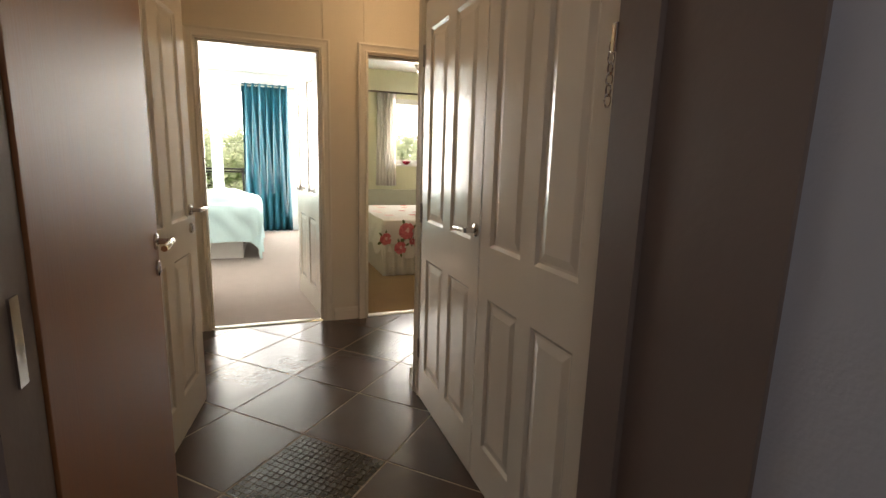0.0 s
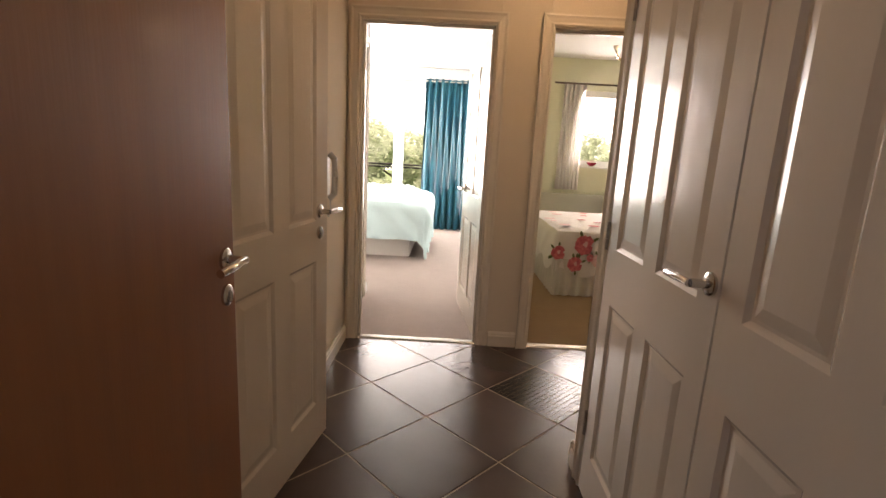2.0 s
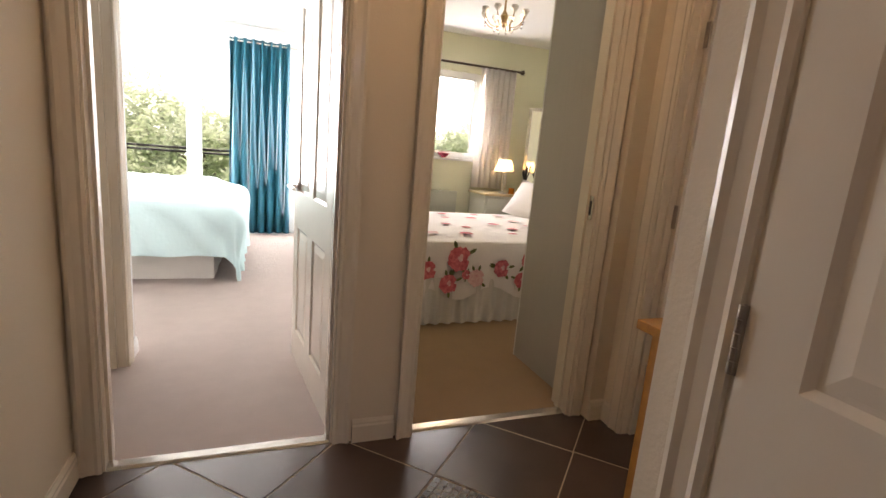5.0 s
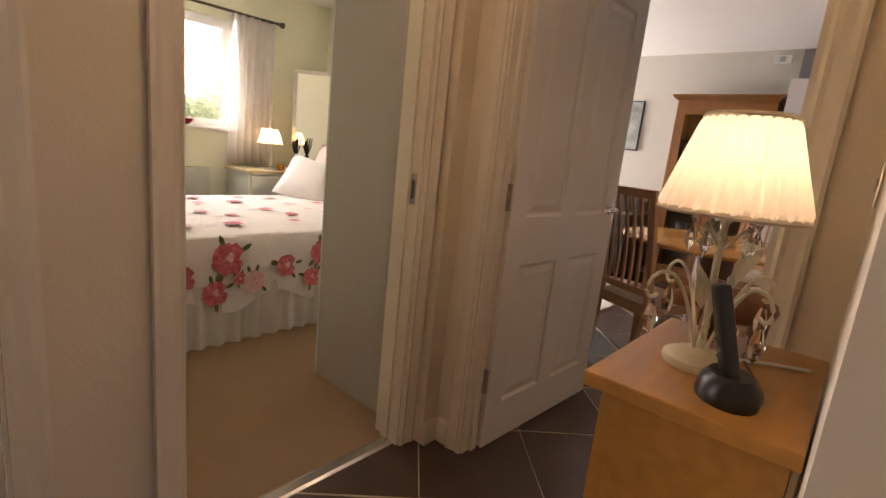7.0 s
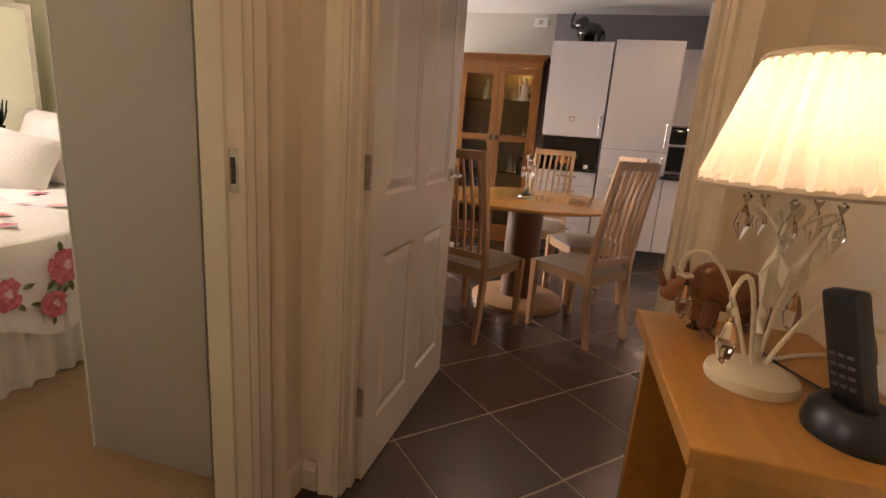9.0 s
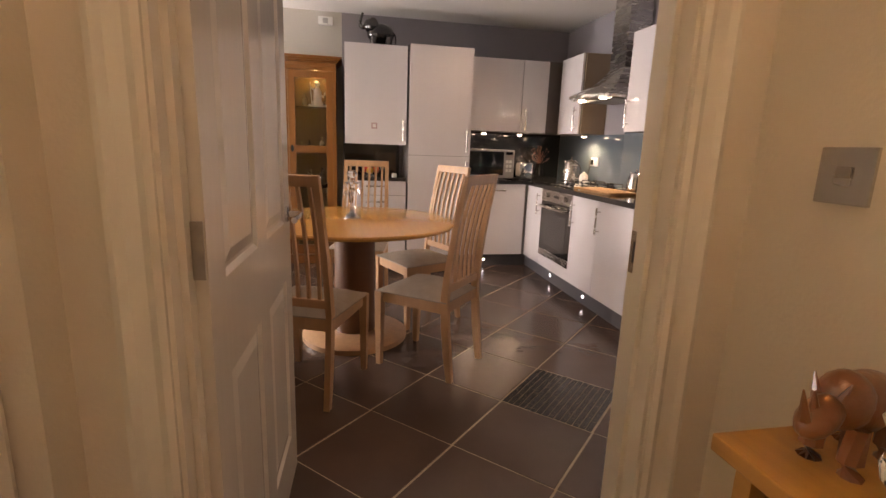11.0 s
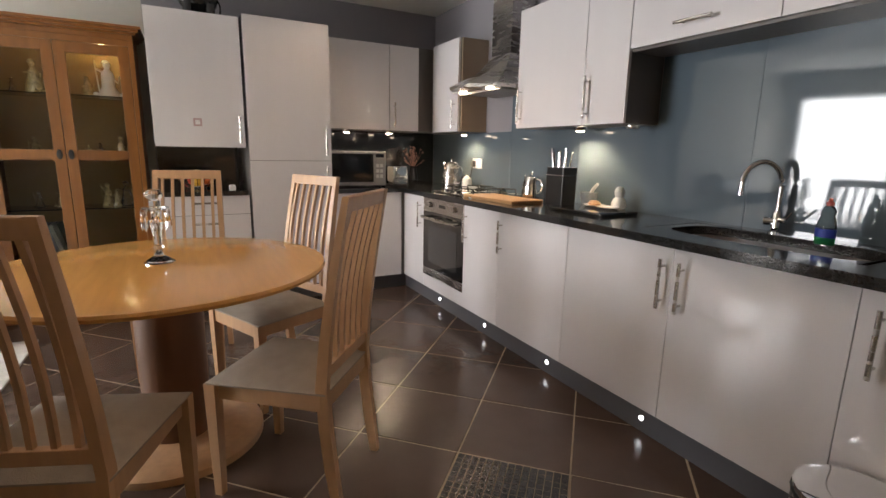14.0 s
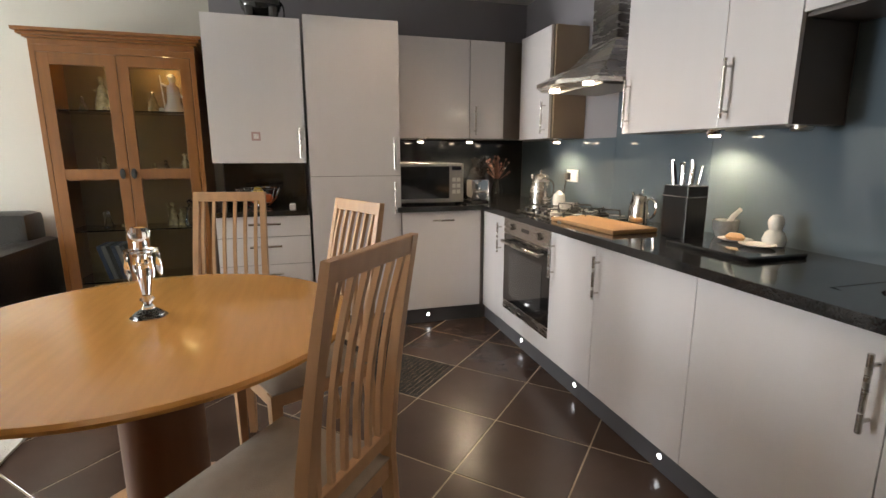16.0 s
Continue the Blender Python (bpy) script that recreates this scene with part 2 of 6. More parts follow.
def tube(bm, pts, r, seg=8, taper=None):
    """A round bar through the points."""
    pts = [Vector(p) for p in pts]
    rings = []
    up = Vector((0, 0, 1))
    for i, p in enumerate(pts):
        d = (pts[min(i + 1, len(pts) - 1)] - pts[max(i - 1, 0)]).normalized()
        s = d.cross(up)
        if s.length < 0.05:
            s = d.cross(Vector((0, 1, 0)))
        s.normalize()
        u = s.cross(d)
        rr = r if taper is None else r + (taper - r) * i / (len(pts) - 1)
        rings.append([bm.verts.new(p + rr * (math.cos(2 * math.pi * k / seg) * s + math.sin(2 * math.pi * k / seg) * u)) for k in range(seg)])
    for a, b in zip(rings, rings[1:]):
        for k in range(seg):
            j = (k + 1) % seg
            bm.faces.new((a[k], b[k], b[j], a[j]))
    bm.faces.new(rings[0])
    bm.faces.new(rings[-1][::-1])
    return bm


def bezier(a, b, c, d, n=10):
    a, b, c, d = (Vector(p) for p in (a, b, c, d))
    return [(1 - t) ** 3 * a + 3 * (1 - t) ** 2 * t * b + 3 * (1 - t) * t * t * c + t ** 3 * d for t in (i / n for i in range(n + 1))]


def prism(bm, outline, z0, z1, axis="z"):
    """An outline (pairs) drawn out from z0 to z1 along an axis."""
    def p(a, b, h):
        return {"z": (a, b, h), "y": (a, h, b), "x": (h, a, b)}[axis]
    lo = [bm.verts.new(p(a, b, z0)) for a, b in outline]
    hi = [bm.verts.new(p(a, b, z1)) for a, b in outline]
    n = len(outline)
    bm.faces.new(lo[::-1])
    bm.faces.new(hi)
    for i in range(n):
        bm.faces.new((lo[i], lo[(i + 1) % n], hi[(i + 1) % n], hi[i]))
    bmesh.ops.recalc_face_normals(bm, faces=bm.faces)
    return bm


def part(name, bm, mat, parent=None, label="", smooth=False, category="", kind="", group=""):
    me = bpy.data.meshes.new(name)
    bmesh.ops.recalc_face_normals(bm, faces=bm.faces)
    bm.to_mesh(me)
    bm.free()
    me.materials.append(mat)
    if smooth:
        me.shade_smooth()
        me.set_sharp_from_angle(angle=radians(40))
    ob = new(name, me)
    ob.parent = parent
    return tagged(ob, label, category, group, kind)


def B():
    return bmesh.new()


def thing(name, m, label, category, group="", kind=""):
    ob = new(name)
    ob.matrix_world = m
    return tagged(ob, label, category, group, kind)


def slab(name, x0, x1, y0, y1, z0, z1, mat, parent=None, bevel=0.0, label="", kind="", category="", group=""):
    return part(name, box(B(), x0, x1, y0, y1, z0, z1, bevel), mat, parent, label, kind=kind, category=category, group=group)


# ---- structure ----
CEIL = 2.50


def wall(name, boxes, mat, label=""):
    bm = B()
    for b in boxes:
        box(bm, *b)
    return part(name, bm, mat, None, label, kind="structure", category="wall")


Y1 = 6.85
wall("wall_hall_end", [(0.60, 0.76, Y1, Y1 + 0.1, 0, CEIL), (0.76, 1.605, Y1, Y1 + 0.1, 2.03, CEIL), (1.605, 1.895, Y1 - 0.01, Y1 + 0.1, 0, CEIL),
                       (1.895, 2.745, Y1 - 0.02, Y1 + 0.1, 2.03, CEIL), (2.745, 2.80, Y1 - 0.02, Y1 + 0.1, 0, CEIL), (2.80, 2.97, 6.77, Y1 + 0.1, 0, CEIL)], hallwall, "warm magnolia plastered wall with two doorways")
wall("wall_hall_side", [(0.60, 0.70, 3.98, 4.98, 0, CEIL), (0.60, 0.70, 4.98, 5.78, 2.03, CEIL), (0.60, 0.70, 5.78, Y1, 0, CEIL), (0.0, 0.60, 3.9, 4.0, 0, CEIL)], hallwall, "warm magnolia hall wall with a cupboard doorway")
wall("wall_closet", [(1.93, 2.03, 5.485, 5.61, 0, CEIL), (1.93, 2.03, 4.05, 5.485, 2.03, CEIL), (1.93, 2.03, 3.98, 4.05, 0, CEIL), (2.03, 2.97, 5.52, 5.61, 0, CEIL)], hallwall, "warm magnolia wall around the double cupboard doors")
wall("wall_closet_inside", [(2.6, 2.7, 4.0, 5.52, 0, CEIL)], hallwall, "plain back of the hall cupboard")
wall("wall_kitchen_door", [(2.885, 2.97, 5.61, 5.745, 0, CEIL), (2.885, 2.97, 5.745, 6.65, 2.03, CEIL), (2.885, 2.97, 6.65, 6.77, 0, CEIL)], hallwall, "warm magnolia wall with the kitchen doorway")
wall("wall_kitchen_west", [(2.97, 2.99, 3.83, 5.745, 0, CEIL), (2.97, 2.99, 5.745, 6.65, 2.03, CEIL), (2.97, 2.99, 6.65, 7.1, 0, CEIL)], loungewall, "off-white kitchen wall beside the door")
wall("wall_kitchen_south", [(2.97, 7.55, 3.83, 3.93, 0, CEIL)], greywall, "lilac-grey wall behind the long worktop")
wall("wall_kitchen_east", [(7.45, 7.55, 3.93, 6.40, 0, CEIL)], greywall, "lilac-grey wall behind the tall units")
wall("wall_lounge_east", [(7.45, 7.55, 6.40, 10.7, 0, CEIL)], loungewall, "off-white lounge wall behind the glazed cabinet")
wall("wall_lounge_north", [(4.85, 7.45, 10.6, 10.7, 2.2, CEIL), (4.85, 7.45, 10.6, 10.7, 0, 0.1), (4.85, 5.95, 10.6, 10.7, 0.1, 2.2), (7.3, 7.45, 10.6, 10.7, 0.1, 2.2)], loungewall, "off-white lounge wall with a wide window")
wall("wall_lounge_west", [(2.99, 4.85, 7.0, 7.1, 0, CEIL), (4.75, 4.85, 7.1, 10.7, 0, CEIL)], loungewall, "off-white wall between lounge and guest bedroom")
wall("wall_guest_north", [(1.95, 2.94, 10.25, 10.4, 0, CEIL), (3.62, 4.65, 10.25, 10.4, 0, CEIL), (2.94, 3.62, 10.25, 10.4, 2.12, CEIL), (2.94, 3.62, 10.25, 10.4, 0, 1.17)], greenwall, "pale green wall with one small window")
wall("wall_guest_east", [(4.65, 4.75, 7.1, 10.4, 0, CEIL)], greenwall, "pale green wall behind the bed head")
wall("wall_guest_west", [(1.90, 1.95, 6.95, 10.4, 0, CEIL)], greenwall, "pale green bedroom side wall")
wall("wall_guest_south", [(2.97, 4.65, 7.1, 7.15, 0, CEIL)], greenwall, "pale green bedroom wall beside the door")
wall("wall_bedroom_east", [(1.85, 1.90, 6.95, 11.7, 0, CEIL)], whitewall, "white bedroom wall with a radiator")
wall("wall_bedroom_entry", [(0.56, 0.66, 6.95, 7.06, 0, CEIL), (0.56, 0.66, 7.06, 7.72, 2.03, CEIL), (0.56, 0.66, 7.72, 7.90, 0, CEIL), (-1.9, 0.56, 7.80, 7.90, 0, CEIL)], whitewall, "white wall with the ensuite doorway")
wall("wall_bedroom_west", [(-2.0, -1.9, 7.80, 11.7, 0, CEIL)], whitewall, "white bedroom wall")
wall("wall_bedroom_north", [(-1.9, 1.85, 11.6, 11.7, 2.30, CEIL), (1.1, 1.85, 11.6, 11.7, 0, 2.30), (-1.9, -1.7, 11.6, 11.7, 0, 2.30), (-1.7, 1.1, 11.6, 11.7, 0, 0.06)], whitewall, "white wall around the wide glazed doors")
wall("wall_ensuite", [(-0.7, -0.6, 7.0, 7.8, 0, CEIL), (-0.7, 0.56, 6.95, 7.0, 0, CEIL)], whitewall, "plain white ensuite walls")
wall("wall_corridor_right", [(1.89, 2.03, 1.5, 3.63, 0, CEIL)], corridor, "grey-painted corridor wall outside the front door")
wall("wall_corridor_left", [(0.3, 0.4, 1.5, 3.9, 0, CEIL), (0.4, 2.03, 1.4, 1.5, 0, CEIL)], corridor, "grey-painted corridor walls outside the front door")
wall("wall_entrance", [(0.4, 0.70, 3.86, 3.98, 0, CEIL), (0.70, 1.86, 3.86, 3.98, 2.08, CEIL)], frontframe, "dark wall over the front door")
for nm, b in {"ceiling_hall": (0.3, 2.97, 1.4, 7.0), "ceiling_kitchen": (2.97, 7.55, 3.83, 7.0), "ceiling_lounge": (4.75, 7.55, 7.0, 10.7), "ceiling_guest": (1.90, 4.75, 7.0, 10.4), "ceiling_bedroom": (-2.0, 1.90, 7.0, 11.7)}.items():
    slab(nm, b[0], b[1], b[2], b[3], CEIL, CEIL + 0.1, ceilingpaint, None, kind="structure", category="ceiling", label="plain white painted ceiling")
fl = slab("floor", -2.0, 7.55, 1.4, 12.1, -0.25, -0.0018, grout, None, kind="structure", category="floor", label="dark brown square tiles laid diagonally with buff grout")
slab("floor_bedroom", -1.9, 1.85, Y1 + 0.03, 11.6, -0.003, 0.012, carpet1, None, kind="structure", category="carpet", label="pinkish beige fitted carpet")
slab("floor_guest", 1.95, 4.65, Y1 + 0.03, 10.25, -0.003, 0.012, carpet2, None, kind="structure", category="carpet", label="tan fitted carpet")
slab("floor_ensuite", -0.6, 0.60, 7.02, 7.78, -0.003, 0.014, material("cream_floor_tile", (0.55, 0.45, 0.3), 0.3), None, kind="structure", category="floor", label="cream tiled ensuite floor")
for nm, a, b in (("threshold", 0.79, 1.575), ("threshold", 1.925, 2.712)):
    bm = B()
    prism(bm, [(Y1 - 0.005, 0.0), (Y1 + 0.005, 0.009), (Y1 + 0.035, 0.015), (Y1 + 0.05, 0.010), (Y1 + 0.05, 0.0)], a, b, "x")
    part(nm, bm, chrome, None, "brushed metal carpet threshold strip", kind="structure", category="threshold")


def skirting(name, a, b, inward, mat=None, h=0.10):
    """A moulded board along a wall face from a to b; inward: unit vector into the room."""
    a, b, n = Vector((*a, 0)), Vector((*b, 0)), Vector((*inward, 0))
    bm = B()
    prof = [(0, 0), (0.016, 0), (0.016, h - 0.028), (0.012, h - 0.02), (0.012, h - 0.012), (0.006, h), (0, h)]
    ra = [bm.verts.new(a + n * u + Vector((0, 0, v))) for u, v in prof]
    rb = [bm.verts.new(b + n * u + Vector((0, 0, v))) for u, v in prof]
    for i in range(len(prof)):
        j = (i + 1) % len(prof)
        bm.faces.new((ra[i], rb[i], rb[j], ra[j]))
    bm.faces.new(ra[::-1]), bm.faces.new(rb)
    return part(name, bm, mat or cream, None, "cream gloss moulded skirting board", kind="structure", category="skirting board")


skirting("baseboard", (1.662, Y1 - 0.01), (1.84, Y1 - 0.01), (0, -1))
skirting("baseboard", (2.80, 6.77), (2.885, 6.77), (0, -1))
skirting("baseboard", (2.885, 6.705), (2.885, 6.753), (-1, 0))
skirting("baseboard", (0.70, 5.86), (0.70, Y1 - 0.017), (1, 0))
skirting("baseboard", (1.93, 5.545), (1.93, 5.626), (-1, 0))
skirting("baseboard", (1.914, 5.61), (2.885, 5.61), (0, 1))
skirting("baseboard", (0.66, 7.79), (0.66, 7.90), (1, 0), whitewall)
skirting("baseboard", (7.45, 7.35), (7.45, 10.6), (-1, 0))
skirting("baseboard", (1.85, 7.0), (1.85, 11.6), (-1, 0), whitewall)


def doorframe(name, length, depth, m, height=2.0, arch=0.068, mat=None, sides=(True, True)):
    """Lining and moulded architraves round an opening of that length along local x, wall from y=0 to y=depth."""
    mat = mat or cream
    root = thing(name, m, "cream gloss door lining with moulded architraves", "door frame", kind="structure")
    bm = B()
    for x0, x1 in ((-0.03, 0.0), (length, length + 0.03)):
        box(bm, x0, x1, -0.004, depth + 0.004, 0, height + 0.03)
    box(bm, 0, length, -0.004, depth + 0.004, height, height + 0.03)
    part("lining", bm, mat, root)
    bm = B()
    s = depth * 0.5
    for x0, x1 in ((0, 0.012), (length - 0.012, length)):
        box(bm, x0, x1, s - 0.015, s + 0.02, 0, height)
    box(bm, 0.012, length - 0.012, s - 0.015, s + 0.02, height - 0.012, height)
    part("stop", bm, mat, root)
    prof = [(0, 0), (0, 0.010), (0.010, 0.016), (0.022, 0.011), (0.045, 0.014), (0.058, 0.02), (arch, 0.018), (arch, 0)]
    for k, (y, sgn) in enumerate(((-0.004, -1), (depth + 0.004, 1))):
        if not sides[k]:
            continue
        bm = B()
        xa, xb, zt = -0.008, length + 0.008, height + 0.008
        path = []
        for u, v in prof:
            yy = y + sgn * v
            path.append([bm.verts.new(p) for p in ((xa - u, yy, 0), (xa - u, yy, zt + u), (xb + u, yy, zt + u), (xb + u, yy, 0))])
        for i in range(len(path) - 1):
            for q in range(3):
                bm.faces.new((path[i][q], path[i][q + 1], path[i + 1][q + 1], path[i + 1][q]))
        part("architrave", bm, mat, root)
    return root


def lever(parent, x, z, side, direction, y0, escutcheon=True, label="brushed chrome lever handle"):
    """A lever on a round rose, on the face at y0; side: -1 or 1 outward; direction: which way the lever runs."""
    bm = B()
    lathe(bm, [(0.026, 0), (0.026, 0.006), (0.022, 0.009), (0.010, 0.010), (0.010, 0.045), (0.0, 0.046)], (x, y0, z), 18, (0, side, 0))
    h = part("handle", bm, chrome, parent, label, smooth=True)
    bm = B()
    yy = y0 + side * 0.047
    pts = [(x, yy, z), (x + direction * 0.03, yy, z + 0.001), (x + direction * 0.07, yy + side * 0.002, z), (x + direction * 0.115, yy - side * 0.004, z - 0.004)]
    tube(bm, pts, 0.0095, 10)
    part("lever", bm, polished, h, smooth=True)
    if escutcheon:
        bm = B()
        lathe(bm, [(0.025, 0), (0.025, 0.006), (0.021, 0.009), (0.0, 0.009)], (x, y0, z - 0.085), 18, (0, side, 0))
        box(bm, x - 0.004, x + 0.004, y0 + side * 0.009 - 0.003, y0 + side * 0.012 + 0.003, z - 0.10, z - 0.075)
        part("lock_rose", bm, chrome, h, smooth=True)


def hinge(parent, x, y, z, ang=0.0, label="worn steel butt hinge", plate=0.036):
    """Knuckles, one plate along the leaf's edge and one on the lining."""
    bm = B()
    box(bm, 0.003, plate, -0.0015, 0.0015, -0.05, 0.05)
    box(bm, -0.002, 0.001, 0.003, plate * 0.8, -0.05, 0.05)
    for k in range(5):
        lathe(bm, [(0.006, -0.05 + k * 0.02), (0.006, -0.0315 + k * 0.02)], (0, 0, 0), 8)
    bmesh.ops.transform(bm, matrix=Matrix.Translation((x, y, z)) @ Matrix.Rotation(ang, 4, "Z"), verts=bm.verts)
    return part("hinge", bm, hingemetal, parent, label, smooth=False)


def panel_door(name, w, m, label, h=1.98, hz=0.98, split=0.955, low=0.19, gap=0.003, rose=False, handle=None, mat=None, faces=(-1, 1), double=False, hinges=True):
    """A moulded four-panel leaf: hinge edge at x=0, thickness y 0..0.04; handle: (x, direction) of the lever."""
    mat = mat or doorpaint
    root = thing(name, m, label, "door", kind="structure")
    t = 0.04
    s = 0.105 if w > 0.7 else 0.085
    mid = (w - 3 * s) / 2
    cols = ((s, s + mid), (s * 2 + mid, w - s))
    rows = ((0.185, split - low), (split, h - 0.125))
    bm = B()
    zb = 0.008
    xs = [gap, s, s + mid, 2 * s + mid, w - s, w - 0.003]
    zs = [zb, rows[0][0], rows[0][1], rows[1][0], rows[1][1], h]
    for i in range(5):
        for j in range(5):
            if i in (1, 3) and j in (1, 3):
                box(bm, xs[i] + 0.0003, xs[i + 1] - 0.0003, 0.013, t - 0.013, zs[j], zs[j + 1])
            else:
                box(bm, xs[i], xs[i + 1], 0, t, zs[j], zs[j + 1])
    part("leaf", bm, mat, root)
    for (a, b) in cols:
        for (c, d) in rows:
            bm = B()
            for sgn in (-1, 1):
                y_out, y_in = (0.0, 0.008) if sgn < 0 else (t, t - 0.008)
                y_up = y_out + (0.003 if sgn < 0 else -0.003)
                loops = []
                for off, yy in ((0, y_out), (0.012, y_in), (0.020, y_in), (0.046, y_up), (0.052, y_up)):
                    loops.append([bm.verts.new((px, yy, pz)) for px, pz in ((a + off, c + off), (b - off, c + off), (b - off, d - off), (a + off, d - off))])
                for A, C in zip(loops, loops[1:]):
                    for q in range(4):
                        bm.faces.new((A[q], A[(q + 1) % 4], C[(q + 1) % 4], C[q]))
                bm.faces.new(loops[-1])
            part("panel", bm, mat, root)
    if handle:
        hx, dr = handle
        for f in faces:
            lever(root, hx, hz, f, dr, 0 if f < 0 else t, rose)
    return root


def zrot(x, y, deg, z=0.0):
    return pose(x, y, z, 0, 0, deg)


# frames and doors
doorframe("door_frame", 0.785, 0.10, zrot(0.79, Y1, 0))
doorframe("door_frame", 0.79, 0.12, zrot(1.925, Y1 - 0.02, 0))
doorframe("door_frame", 0.845, 0.105, zrot(2.885, 6.62, -90))
doorframe("door_frame", 0.76, 0.10, zrot(0.70, 5.00, 90), sides=(True, False))
doorframe("door_frame", 1.385, 0.10, zrot(1.93, 5.465, -90))
doorframe("door_frame", 0.62, 0.10, zrot(0.66, 7.08, 90), sides=(True, False))

d = panel_door("door_bedroom", 0.81, zrot(1.606, 6.960, 97), "open white four-panel door with lever handle, into the bedroom", handle=(0.72, -1))
for z in (0.285, 1.025, 1.78):
    hinge(d, -0.004, 0.002, z, radians(90))
d = panel_door("door_kitchen", 0.86, zrot(2.955, 6.588, -2.6), "open white four-panel gloss door with lever handle, into the kitchen", gap=0.006, handle=(0.79, -1))
# dark strip added for the shade between leaf and lining
part("seal", box(B(), -0.001, 0.0055, 0.024, 0.036, 0.008, 1.98), material("hinge_gap_shade", (0.07, 0.035, 0.02), 0.6), d, "dark strip standing in for the shade in the hinge gap")
for z in (0.30, 1.03, 1.76):
    hinge(d, -0.006, 0.036, z, radians(-90))
d = panel_door("door_cupboard", 0.76, zrot(0.735, 5.01, 81), "white four-panel cupboard door standing slightly ajar", split=0.965, low=0.16, handle=(0.68, 1), faces=(-1,), hz=1.0, rose=True)
d = panel_door("door_closet_far", 0.70, zrot(1.915, 5.462, -90), "closed white four-panel cupboard door, one of a pair", split=0.965, handle=(0.665, -1), faces=(-1,), hz=1.01)
for z in (0.28, 1.0, 1.75):
    hinge(d, -0.003, -0.003, z, 0, plate=0.008)
d = panel_door("door_closet_near", 0.688, zrot(1.915, 4.072, 90) @ pose(0, -0.04, 0), "closed white four-panel cupboard door, one of a pair", split=0.965)
d = panel_door("door_ensuite", 0.61, zrot(0.60, 7.69, 175), "open white ensuite door", faces=())
hinge(d, 0, 0.045, 1.0), hinge(d, 0, 0.045, 0.28)
# front door
fd = thing("door_front", zrot(0.853, 3.99, 90.6), "open brown wood-veneer front door with chrome lever handle", "door", kind="structure")
part("leaf", box(B(), 0.0, 0.92, 0, 0.044, 0.006, 2.03, 0.002), brownwood, fd)
lever(fd, 0.872, 0.99, -1, -1, 0.0, label="chrome lever handle with oval lock cover")
lever(fd, 0.845, 0.965, 1, -1, 0.044)
ff = thing("door_frame_front", pose(0, 0, 0), "dark brown painted front door frame", "door frame", kind="structure")
bm = B()
box(bm, 1.88, 1.93, 3.63, 3.915, 0, 2.08)
box(bm, 1.866, 1.93, 3.917, 4.03, 0, 2.08)
box(bm, 0.70, 0.848, 3.86, 3.985, 0, 2.04)
box(bm, 0.70, 1.86, 3.86, 4.0, 2.041, 2.08)
part("lining", bm, frontframe, ff)
part("strike", box(B(), 0.8485, 0.852, 3.915, 3.94, 0.95, 1.075), chrome, ff, "steel keep plate")
bm = B()
box(bm, 1.862, 1.905, 4.032, 4.046, 1.50, 1.56, 0.003)
for k in range(6):
    ring = [(1.872 + 0.008 * math.cos(a) * (k % 2), 4.052 + 0.008 * math.cos(a) * (1 - k % 2), 1.515 - k * 0.022 + 0.014 * math.sin(a)) for a in [q * math.pi / 5 for q in range(11)]]
    tube(bm, ring, 0.0022, 6)
part("door_chain", bm, polished, None, "chrome security chain hanging from its keep on the frame", category="door chain")


# ---- kitchen ----
def bar_handle(parent, x, z0, z1, y0, horizontal=False, x1=None, label="brushed steel bar handle"):
    """A bar handle standing off the front face at y0 (the room is towards -y)."""
    bm = B()
    if horizontal:
        tube(bm, [(x, y0 - 0.032, z0), (x1, y0 - 0.032, z0)], 0.0075, 10)
        for q in (x + 0.03, x1 - 0.03):
            tube(bm, [(q, y0, z0), (q, y0 - 0.032, z0)], 0.005, 8)
    else:
        tube(bm, [(x, y0 - 0.032, z0), (x, y0 - 0.032, z1)], 0.0075, 10)
        for q in (z0 + 0.03, z1 - 0.03):
            tube(bm, [(x, y0, q), (x, y0 - 0.032, q)], 0.005, 8)
    return part("handle", bm, steel, parent, label, smooth=True)


def unit(name, m, w, depth, z0, z1, fronts, label, group, category="kitchen cabinet"):
    """A cabinet: local x along its width, front face at y=0, back at y=depth. fronts: (x0, x1, z0, z1, handle or None)."""
    root = thing(name, m, label, category, group)
    part("body", box(B(), 0.0005, w - 0.0005, 0.021, depth, z0, z1), carcass, root, "dark taupe carcass")
    for a, b, c, e, h in fronts:
        f = part("drawer_front" if (h and h[0] == "h" and e - c < 0.3) else "door", box(B(), a + 0.0015, b - 0.0015, 0, 0.019, c + 0.0015, e - 0.0015, 0.0015), unitwhite, root)
        if h and h[0] == "v":
            bar_handle(f, h[1], h[2], h[3], 0)
        elif h:
            bar_handle(f, h[1], h[3], None, 0, True, h[2])
    return root


